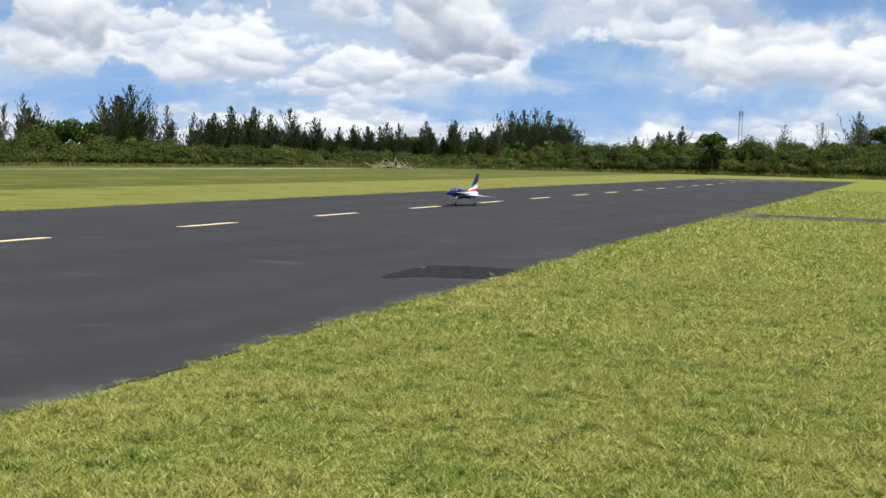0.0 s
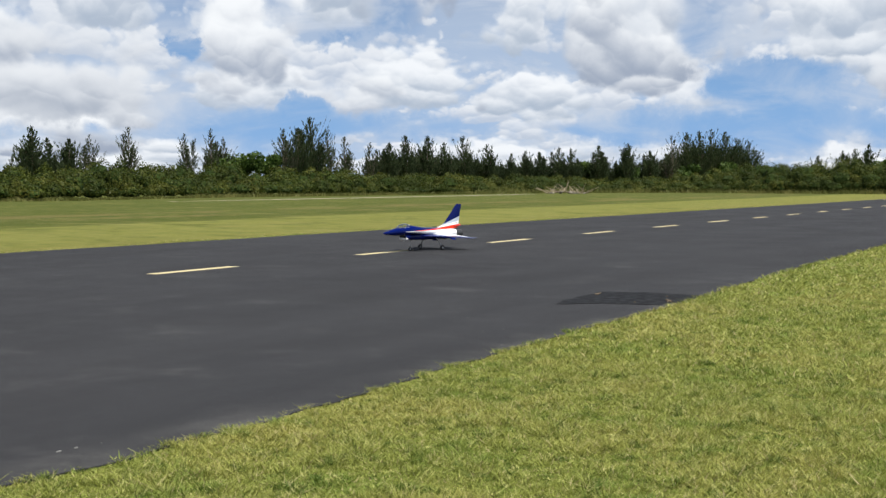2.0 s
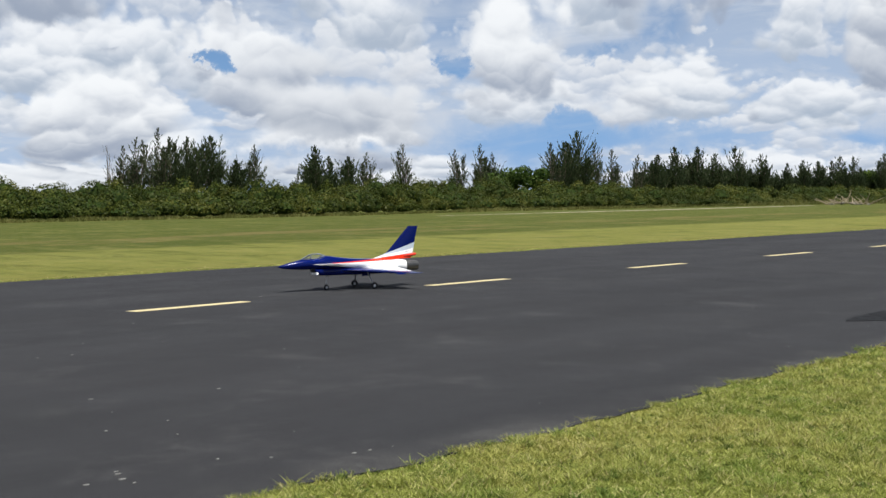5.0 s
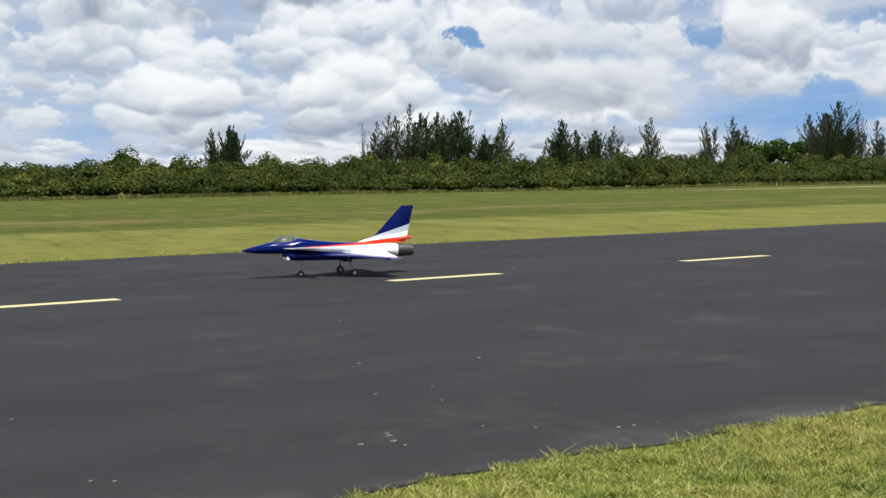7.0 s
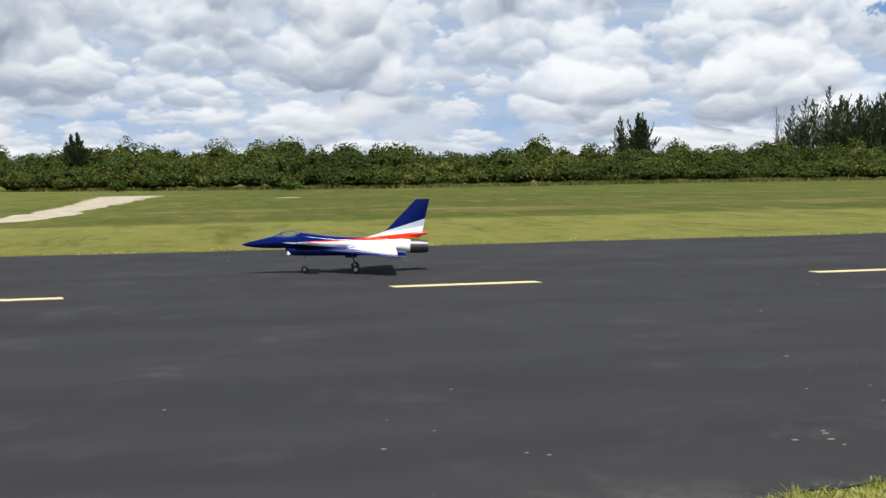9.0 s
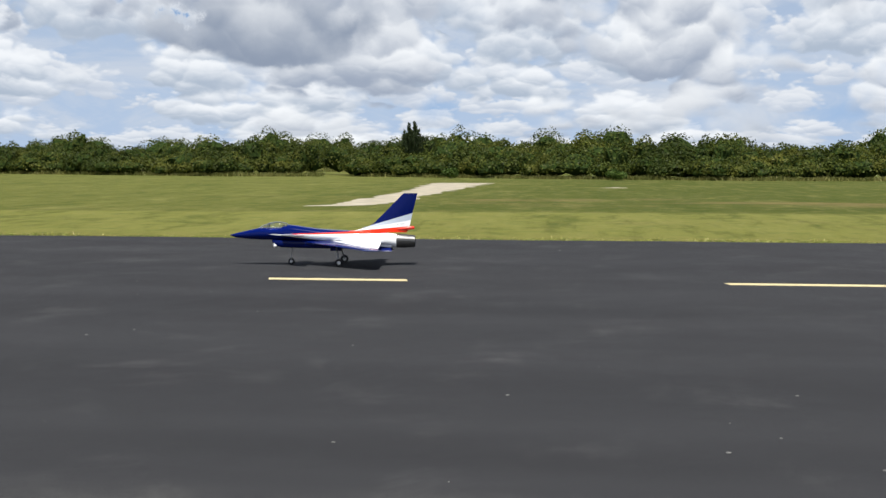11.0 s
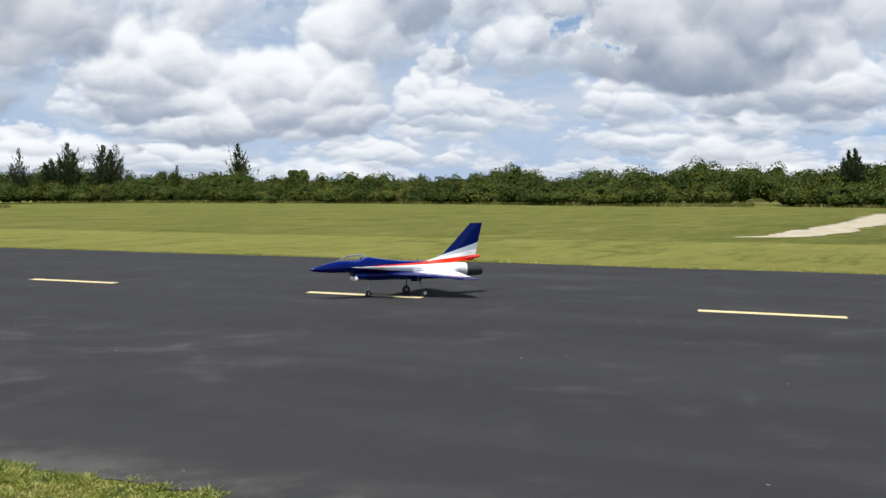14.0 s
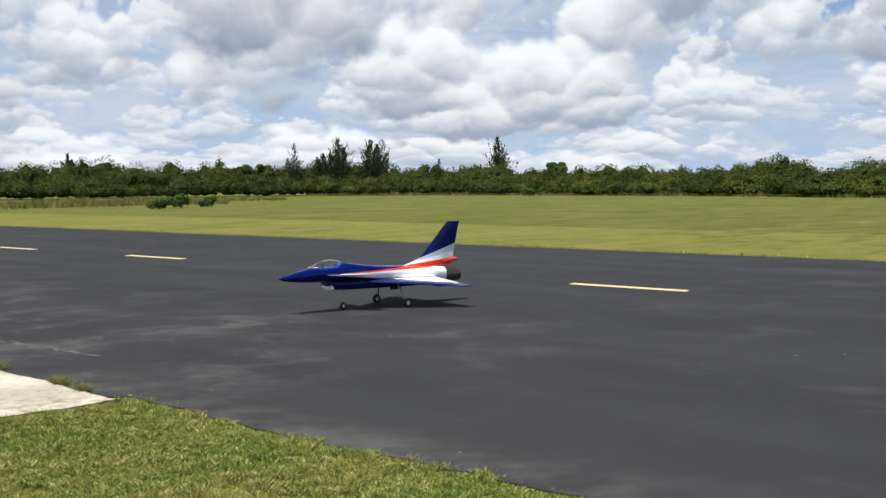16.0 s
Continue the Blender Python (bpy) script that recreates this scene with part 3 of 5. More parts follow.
def build_patch():
    out = ragged([(12.75, 5.95), (13.6, 6.12), (14.5, 6.10), (14.72, 5.6), (14.75, 4.75), (14.0, 4.70), (13.35, 4.78), (13.1, 5.5)], 0.07, 0.09, 1.4)
    part("tar_patch", prism_bm(out, -0.002, 0.005), M_TAR, RUNWAY, "dark tar repair patch on the runway")
    rnd = random.Random(17)
    for x, y, r in ((14.1, 6.02, 0.035), (14.22, 6.04, 0.025), (13.42, 5.2, 0.02), (13.75, 4.86, 0.045), (13.9, 4.95, 0.03), (14.3, 5.1, 0.02)):
        crumb = bmesh.new()
        bmesh.ops.create_icosphere(crumb, subdivisions=1, radius=1)
        for v in crumb.verts:
            v.co = Vector((x + v.co.x * r * 1.5 * rnd.uniform(0.7, 1.2), y + v.co.y * r * rnd.uniform(0.7, 1.2), 0.009 + v.co.z * r * 0.35))
        part("loose_crumb", crumb, M_CRUMB, RUNWAY)


def build_chips():
    """Pale chips and scuffs scattered on the asphalt."""
    bm = bmesh.new()
    spots = [(3.70, 5.46, 0.014), (4.35, 4.99, 0.022), (3.63, 6.68, 0.016), (3.12, 5.56, 0.022), (1.53, 5.49, 0.014), (-0.48, 7.1, 0.016),
             (-0.1, 18.46, 0.03), (-4.25, 4.69, 0.012), (-7.86, 7.92, 0.018), (3.14, 5.62, 0.016), (3.08, 5.44, 0.024), (2.89, 5.47, 0.022), (3.09, 5.32, 0.012), (3.94, 5.26, 0.016),
             (4.46, 4.98, 0.018), (3.90, 6.24, 0.014), (4.09, 6.68, 0.012), (4.11, 7.85, 0.02), (5.04, 7.52, 0.022), (1.43, 5.56, 0.014), (1.05, 6.15, 0.010), (5.14, 10.29, 0.02), (10.15, 14.24, 0.04)]
    rnd = random.Random(4)
    for i in range(110):
        spots.append((rnd.uniform(-14, 16), 4.7 + 9 * rnd.random() ** 1.5, 0.004 + 0.012 * rnd.random() ** 3))
    for x, y, r in spots:
        r *= 0.55
        n = 6
        vs = [bm.verts.new((x + r * (1.2 + 0.8 * rnd.random()) * math.cos(2 * math.pi * k / n), y + r * (0.5 + 0.5 * rnd.random()) * math.sin(2 * math.pi * k / n), 0.005)) for k in range(n)]
        lo = [bm.verts.new((v.co.x, v.co.y, -0.001)) for v in vs]
        bm.faces.new(vs)
        for k in range(n):
            bm.faces.new((lo[k], lo[(k + 1) % n], vs[(k + 1) % n], vs[k]))
    return tagged(part("asphalt_chips", bm, M_CHIP, None), "small pale chips and scuffs scattered on the asphalt", "debris", kind="stuff")


def build_scuff():
    """Broken pale scrapes in the asphalt beside the slab."""
    rnd = random.Random(31)
    for i in range(16):
        f = (i + rnd.uniform(0.1, 0.9)) / 16
        x, y, l, w = -10.75 + 1.7 * f, 5.34 + rnd.uniform(-0.05, 0.05), rnd.uniform(0.10, 0.30), rnd.uniform(0.012, 0.035)
        out = ragged([(x - l / 2, y), (x - l / 5, y + w), (x + l / 3, y + w * 0.7), (x + l / 2, y), (x + l / 4, y - w), (x - l / 3, y - w * 0.6)], 0.03, 0.012, 2.0 + i)
        part("scrape_mark", prism_bm(out, -0.002, 0.003), M_SCRAPE, RUNWAY, "pale scraped fleck in the asphalt")


def build_sand():
    def strip(name, centre, label):
        left, right = [], []
        for i in range(len(centre) - 1):
            (xa, ya, wa), (xb, yb, wb) = centre[i], centre[i + 1]
            n = max(2, int(math.hypot(xb - xa, yb - ya) / 0.2))
            for k in range(n):
                f = k / n
                x, y, w = xa + (xb - xa) * f, ya + (yb - ya) * f, wa + (wb - wa) * f
                d = Vector((yb - ya, xa - xb, 0)).normalized()
                l = w * (1 + 0.45 * wobble(x, y, 2, 0.35) + 0.4 * wobble(x, y, 4, 1.3) + 0.2 * wobble(x, y, 5, 4.0))
                r = w * (1 + 0.45 * wobble(x, y, 6, 0.35) + 0.4 * wobble(x, y, 8, 1.3) + 0.2 * wobble(x, y, 9, 4.0))
                left.append((x + d.x * l, y + d.y * l))
                right.append((x - d.x * r, y - d.y * r))
        return tagged(part(name, prism_bm(left + right[::-1], -0.05, -0.006), M_SAND, None), label, "path", kind="structure")

    strip("sand_track", [(-8.2, 35.0, 0.15), (-7.0, 36.0, 0.7), (-6.5, 40, 0.85), (-6.4, 46, 0.9), (-6.1, 54, 1.1), (-6.0, 62, 1.5), (-5.9, 69, 1.9)], "bare pale sandy track through the mown grass")
    strip("sand_lane", [(64, 65.8, 0.15), (80, 66.0, 0.7), (105, 66.3, 0.9), (132, 67.5, 0.5)], "long bare sandy lane at the foot of the thicket")
    strip("sand_spot", [(2.2, 58.5, 0.1), (3.0, 58.6, 0.6), (3.8, 58.5, 0.1)], "small bare sandy spot in the grass")


def build_slab():
    side = [(-7.12, 4.30), (-7.2, 3.4), (-7.1, 2.4), (-7.2, 0.6), (-16.8, 0.6), (-16.8, 4.62), (-12.0, 4.47), (-9.5, 4.41), (-8.2, 4.42), (-7.6, 4.34)]
    ob = part("concrete_slab", prism_bm(ragged(side, 0.06, 0.055, 4.2), -0.08, 0.010), M_SLAB, None)
    tagged(ob, "sunlit pale concrete slab with a broken edge beside the runway", "slab", kind="structure")


build_dashes()
build_patch()
build_scuff()
build_chips()
build_sand()
build_slab()


# ---- the model jet ----
def ring(x, top, bottom, half, power=2.4, n=28):
    """A rounded cross-section across the fuselage at x."""
    out, mid, tall = [], (top + bottom) / 2, (top - bottom) / 2
    for k in range(n):
        a = 2 * math.pi * k / n
        c, s = math.cos(a), math.sin(a)
        out.append((x, half * math.copysign(abs(c) ** (2 / power), c), mid + tall * math.copysign(abs(s) ** (2 / power), s)))
    return out


def slab_wing(points_root, points_tip, thick_root, thick_tip):
    """A tapered wing panel with a lens-shaped section: root and tip as (lead x, trail x, y, z)."""
    rings = []
    for f in (0, 0.25, 0.5, 0.75, 0.97, 1.0):
        lead, trail, y, z = (a + (b - a) * f for a, b in zip(points_root, points_tip))
        th = (thick_root + (thick_tip - thick_root) * f) * (0.3 if f == 1.0 else 1)
        r = []
        for u, h in ((0, 0), (0.06, 0.55), (0.25, 1), (0.6, 0.7), (1, 0.06), (1, -0.06), (0.6, -0.5), (0.25, -0.7), (0.06, -0.45)):
            r.append((lead + (trail - lead) * u, y, z + h * th / 2))
        rings.append(r)
    return loft_bm(rings)


def wheel_into(name, parent, at, radius, wide, steer=None):
    tyre = bmesh.new()
    prof = [(0.46, -0.42), (0.62, -0.5), (0.88, -0.5), (1.0, -0.25), (1.0, 0.25), (0.88, 0.5), (0.62, 0.5), (0.46, 0.42)]
    n = 24
    vs = [[tyre.verts.new((radius * r * math.cos(2 * math.pi * k / n), wide * w, radius * r * math.sin(2 * math.pi * k / n))) for r, w in prof] for k in range(n)]
    for k in range(n):
        a, b = vs[k], vs[(k + 1) % n]
        for j in range(len(prof)):
            i = (j + 1) % len(prof)
            tyre.faces.new((a[j], a[i], b[i], b[j]))
    bmesh.ops.recalc_face_normals(tyre, faces=tyre.faces)
    ob = smooth(part(name, tyre, M_RUBBER, parent), 50)
    ob.location = at
    hub = bmesh.new()
    bmesh.ops.create_cone(hub, cap_ends=True, segments=18, radius1=radius * 0.47, radius2=radius * 0.47, depth=wide * 0.8)
    bmesh.ops.rotate(hub, verts=hub.verts, cent=(0, 0, 0), matrix=Matrix.Rotation(math.pi / 2, 3, "X"))
    bmesh.ops.bevel(hub, geom=[e for e in hub.edges], offset=radius * 0.06, segments=1, affect="EDGES")
    part("hub", hub, M_HUB, ob, "white wheel hub")
    return ob


def build_jet():
    jet = tagged(new("model_jet"), "glossy navy, white and red model fighter jet on the asphalt", "model aircraft")
    body = [(1.609, 0.424, 0.416, 0.004), (1.585, 0.432, 0.408, 0.014), (1.54, 0.446, 0.392, 0.030), (1.45, 0.469, 0.378, 0.053), (1.33, 0.496, 0.366, 0.080),
            (1.19, 0.526, 0.358, 0.104), (1.10, 0.534, 0.356, 0.115), (1.0, 0.530, 0.356, 0.124), (0.86, 0.536, 0.356, 0.132), (0.76, 0.576, 0.360, 0.138), (0.66, 0.566, 0.355, 0.145),
            (0.5, 0.541, 0.348, 0.156), (0.3, 0.517, 0.340, 0.168), (0.1, 0.503, 0.332, 0.176), (-0.1, 0.494, 0.324, 0.178), (-0.3, 0.486, 0.312, 0.174),
            (-0.5, 0.474, 0.296, 0.162), (-0.66, 0.461, 0.276, 0.142), (-0.79, 0.446, 0.254, 0.112)]
    smooth(part("fuselage", loft_bm([ring(*b, power=2.3 if b[0] > 0.6 else 2.7) for b in body]), M_PAINT, jet, "navy and white glossy fuselage with a red band"), 60)
    # belly with the chin intake
    duct = [(0.98, 0.372, 0.318, 0.098), (0.925, 0.372, 0.270, 0.110), (0.86, 0.372, 0.250, 0.116), (0.6, 0.372, 0.240, 0.128), (0.2, 0.36, 0.236, 0.140),
            (-0.2, 0.34, 0.232, 0.140), (-0.5, 0.32, 0.232, 0.126), (-0.72, 0.30, 0.245, 0.10)]
    smooth(part("intake_duct", loft_bm([ring(*d, power=3.4) for d in duct]), M_PAINT, jet, "navy belly with a chin air intake"), 50)
    # the duct is closed: a black cap paints the dark of its inside
    mouth = loft_bm([ring(0.986, 0.368, 0.320, 0.090, 3.4), ring(0.929, 0.368, 0.275, 0.102, 3.4), ring(0.96, 0.36, 0.29, 0.09, 3.4)])
    part("intake_dark_cap", mouth, M_BLACK, jet, "black cap standing in for the intake's shaded inside")
    lip = bmesh.new()
    tube_into(lip, [(0.955, 0.100, 0.318), (0.945, 0.094, 0.292), (0.938, 0.06, 0.281), (0.935, 0, 0.278), (0.938, -0.06, 0.281), (0.945, -0.094, 0.292), (0.955, -0.1, 0.318)],
              [0.014, 0.030, 0.034, 0.035, 0.034, 0.030, 0.014], 10)
    smooth(part("intake_lip", lip, M_LIP, jet, "white lower intake lip"))
    strut = bmesh.new()
    tube_into(strut, [(0.99, 0.05, 0.37), (0.95, 0.05, 0.285)], [0.008, 0.008], 6)
    part("intake_strut", strut, M_DARKTRIM, jet)
    # nozzle, hollow at the back
    noz = loft_bm([[(x, r * math.cos(2 * math.pi * k / 32), z + r * math.sin(2 * math.pi * k / 32)) for k in range(32)]
                   for x, r, z in ((-0.775, 0.100, 0.349), (-0.80, 0.098, 0.349), (-0.90, 0.095, 0.347), (-1.0, 0.088, 0.344), (-1.055, 0.083, 0.342),
                                   (-1.055, 0.076, 0.342), (-0.98, 0.074, 0.344), (-0.82, 0.07, 0.348))])
    nozzle = smooth(part("nozzle", noz, M_NOZZLE, jet, "burnt grey metal exhaust nozzle"), 35)
    for k in range(16):
        a = 2 * math.pi * k / 16
        seam = bmesh.new()
        tube_into(seam, [(x, r * math.cos(a), z + r * math.sin(a)) for x, r, z in ((-0.81, 0.0985, 0.349), (-0.90, 0.0955, 0.347), (-1.05, 0.084, 0.342))], [0.0022] * 3, 4)
        part("petal_seam", seam, M_BLACK, nozzle)
    # tail fin with the red fairing at its foot
    fin = []
    for z, lead, trail, th in ((0.47, -0.10, -0.93, 0.030), (0.505, -0.24, -0.955, 0.026), (0.56, -0.40, -0.975, 0.022), (0.60, -0.465, -0.985, 0.019), (0.80, -0.665, -1.03, 0.014),
                               (1.0, -0.862, -1.08, 0.010), (1.028, -0.892, -1.087, 0.007)):
        fin.append([(lead + (trail - lead) * u, th * h, z) for u, h in ((0, 0), (0.08, 0.5), (0.35, 1), (0.7, 0.8), (1, 0.12), (1, -0.12), (0.7, -0.8), (0.35, -1), (0.08, -0.5))])
    smooth(part("tail_fin", loft_bm(fin), M_PAINT, jet, "swept navy fin with silver, white and red bands"), 50)
    fair = loft_bm([ring(x, z + r, z - r, r * 0.8, 2.0, 14) for x, z, r in ((-0.70, 0.500, 0.012), (-0.80, 0.515, 0.024), (-0.95, 0.528, 0.026), (-1.03, 0.535, 0.024), (-1.045, 0.536, 0.014))])
    smooth(part("fin_fairing", fair, simple("red_gloss", RED, 0.3, coat=1.0), jet, "red fairing at the fin's foot"), 50)
    bars = bmesh.new()
    for k in range(5):
        x = -0.80 - k * 0.022
        for v in bmesh.ops.create_cube(bars, size=1)["verts"]:
            v.co = Vector((x + v.co.x * 0.009, 0.0165 + v.co.y * 0.004, 0.580 - (x + 0.78) * 0.12 + v.co.z * 0.006))
    part("fin_marking", bars, M_DARKTRIM, jet, "row of small dark bars on the fin")
    for side, word in ((1, "left"), (-1, "right")):
        wing = slab_wing((0.52, -0.58, 0.12 * side, 0.335), (-0.44, -0.58, 0.82 * side, 0.268), 0.052, 0.012)
        w = smooth(part("wing", wing, M_WING, jet, "white delta wing panel with navy leading edge"), 40)
        tip = bmesh.new()
        tube_into(tip, [(-0.38, 0.822 * side, 0.269), (-0.43, 0.824 * side, 0.268), (-0.57, 0.824 * side, 0.267), (-0.66, 0.823 * side, 0.267)], [0.004, 0.012, 0.012, 0.003], 8)
        smooth(part("tip_rail", tip, M_RAIL, w, "blue-grey wing-tip rail"))
        can = slab_wing((0.86, 0.52, 0.125 * side, 0.437), (0.60, 0.49, 0.42 * side, 0.448), 0.022, 0.006)
        smooth(part("canard", can, simple("canard_gloss", (0.60, 0.60, 0.64), 0.3, coat=1.0) if side > 0 else bpy.data.materials["canard_gloss"], jet, "pale canard foreplane"), 40)
        vent = slab_wing((-0.45, -0.70, 0.09 * side, 0.262), (-0.60, -0.74, 0.15 * side, 0.205), 0.012, 0.006)
        smooth(part("ventral_fin", vent, M_PAINT, jet), 40)
    # canopy, its bow, seat
    can = []
    for x, top, half in ((1.20, 0.522, 0.012), (1.16, 0.545, 0.05), (1.10, 0.574, 0.074), (1.02, 0.603, 0.086), (0.94, 0.618, 0.090), (0.86, 0.615, 0.088), (0.79, 0.598, 0.076), (0.745, 0.574, 0.04)):
        can.append([(x, half * math.cos(a), 0.50 + (top - 0.50) * max(0.0, math.sin(a)) ** 0.8) for a in (math.pi * k / 16 for k in range(17))])
    bm = bmesh.new()
    vs = [[bm.verts.new(p) for p in r] for r in can]
    for a, b in zip(vs, vs[1:]):
        for k in range(16):
            bm.faces.new((a[k], a[k + 1], b[k + 1], b[k]))
    bmesh.ops.recalc_face_normals(bm, faces=bm.faces)
    bmesh.ops.solidify(bm, geom=bm.faces[:], thickness=0.003)
    canopy = smooth(part("canopy", bm, M_GLASS, jet, "clear bubble canopy"), 50)
    canopy.visible_shadow = False
    bow = bmesh.new()
    tube_into(bow, [(1.06 - 0.02 * math.sin(a), 0.083 * math.cos(a), 0.50 + 0.094 * max(0, math.sin(a)) ** 0.8) for a in (math.pi * k / 12 for k in range(13))], [0.007] * 13, 6)
    part("canopy_bow", bow, simple("bow_paint", NAVY, 0.3, coat=0.6), canopy, "dark canopy bow")
    seat = box_bm(0.80, 0.85, -0.03, 0.03, 0.50, 0.568)
    bmesh.ops.bevel(seat, geom=seat.edges[:], offset=0.012, segments=2, affect="EDGES")
    part("seat", seat, M_DARKTRIM, jet, "dark cockpit seat")
    coam = loft_bm([ring(x, z, 0.48, h, 2.4, 16) for x, z, h in ((1.17, 0.532, 0.04), (1.10, 0.542, 0.062), (1.04, 0.540, 0.066), (1.01, 0.52, 0.066))])
    smooth(part("instrument_hood", coam, M_BLACK, jet))
    # undercarriage
    nose = bmesh.new()
    tube_into(nose, [(0.715, 0, 0.27), (0.72, 0, 0.14), (0.722, 0, 0.115)], [0.008, 0.008, 0.011], 8)
    tube_into(nose, [(0.722, -0.022, 0.115), (0.722, 0.022, 0.115)], [0.006, 0.006], 6)
    part("nose_leg", nose, M_STEEL, jet, "thin steel nose leg")
    wheel = wheel_into("nose_wheel", jet, (0.725, 0, 0.047), 0.047, 0.032)
    for s in (1, -1):
        fork = bmesh.new()
        tube_into(fork, [(-0.003, 0.022 * s, 0.066), (0, 0.022 * s, 0.0)], [0.004, 0.004], 6)
        part("fork_arm", fork, M_STEEL, wheel)
    for s in (1, -1):
        leg = bmesh.new()
        tube_into(leg, [(0.05, 0.20 * s, 0.27), (0.02, 0.27 * s, 0.15), (0.0, 0.315 * s, 0.065)], [0.011, 0.010, 0.009], 8)
        tube_into(leg, [(0.0, 0.315 * s, 0.062), (0.0, 0.345 * s, 0.058)], [0.007, 0.007], 6)
        part("main_leg", leg, M_STEEL, jet, "steel main leg splayed outwards")
        wheel_into("main_wheel", jet, (0.0, 0.335 * s, 0.058), 0.058, 0.038)
        door = box_bm(-0.02, 0.14, 0.168 * s - 0.003, 0.168 * s + 0.003, 0.215, 0.262)
        part("gear_door", door, M_PAINT, jet)
    return jet, wheel


JET, NOSE_WHEEL = build_jet()


# ---- thicket: sea of shrubs along the field's edge ----
# heading to the left in degrees, distance of the foot, height of the top
THICKET = [(-112, 150, 4.6), (-95, 150, 4.2), (-87, 150, 4.4), (-82, 160, 4.6), (-77, 165, 4.8), (-74, 168, 3.9), (-69, 172, 2.2), (-64, 168, 2.4), (-60, 150, 2.5),
           (-53, 130, 3.1), (-47, 118, 3.2), (-40, 100, 3.2), (-33, 94, 2.9), (-26, 90, 2.9), (-20, 86, 2.8), (-17, 84, 3.2), (-13, 82, 2.9), (-11, 82, 2.6),
           (-10, 81, 3.4), (-7, 82, 2.9), (-4, 83, 3.7), (0, 85, 3.3), (3, 87, 3.6), (6, 90, 3.4), (10, 95, 2.7)]
THICKET_WEST = [(12, 97, 3.9), (17, 98, 3.6), (21, 104, 2.9), (23, 108, 3.6), (28, 118, 3.1), (33, 128, 3.2), (41, 142, 3.9), (47, 148, 4.0), (54, 142, 4.1), (60, 136, 4.0),
                (72, 130, 4.0), (95, 130, 4.0)]


def along(rows, a):
    for p, q in zip(rows, rows[1:]):
        if p[0] <= a <= q[0]:
            f = (a - p[0]) / (q[0] - p[0])
            return p[1] + (q[1] - p[1]) * f, p[2] + (q[2] - p[2]) * f
    return rows[-1][1:]


def sphere_points(rng, n):
    v = rng.normal(size=(n, 3))
    return v / np.linalg.norm(v, axis=1)[:, None]


def leaf_quads(rng, centres, normals, size, stretch=1.6):
    """One rhombic leaf or sprig at each centre, roughly facing its normal."""
    n = len(centres)
    nrm = normals + rng.normal(size=(n, 3)) * 0.55
    nrm /= np.linalg.norm(nrm, axis=1)[:, None]
    ref = rng.normal(size=(n, 3))
    a = np.cross(nrm, ref)
    a /= np.linalg.norm(a, axis=1)[:, None] + 1e-9
    b = np.cross(nrm, a)
    s = size[:, None] if hasattr(size, "shape") else size
    v = np.stack([centres - a * s * stretch, centres - b * s, centres + a * s * stretch, centres + b * s], 1).reshape(-1, 3)
    f = np.arange(n * 4).reshape(-1, 4)
    return v, f


ICO = None


def ico():
    global ICO
    if ICO is None:
        bm = bmesh.new()
        bmesh.ops.create_icosphere(bm, subdivisions=2, radius=1)
        bm.verts.ensure_lookup_table()
        ICO = np.array([v.co[:] for v in bm.verts]), np.array([[v.index for v in f.verts] for f in bm.faces])
        bm.free()
    return ICO


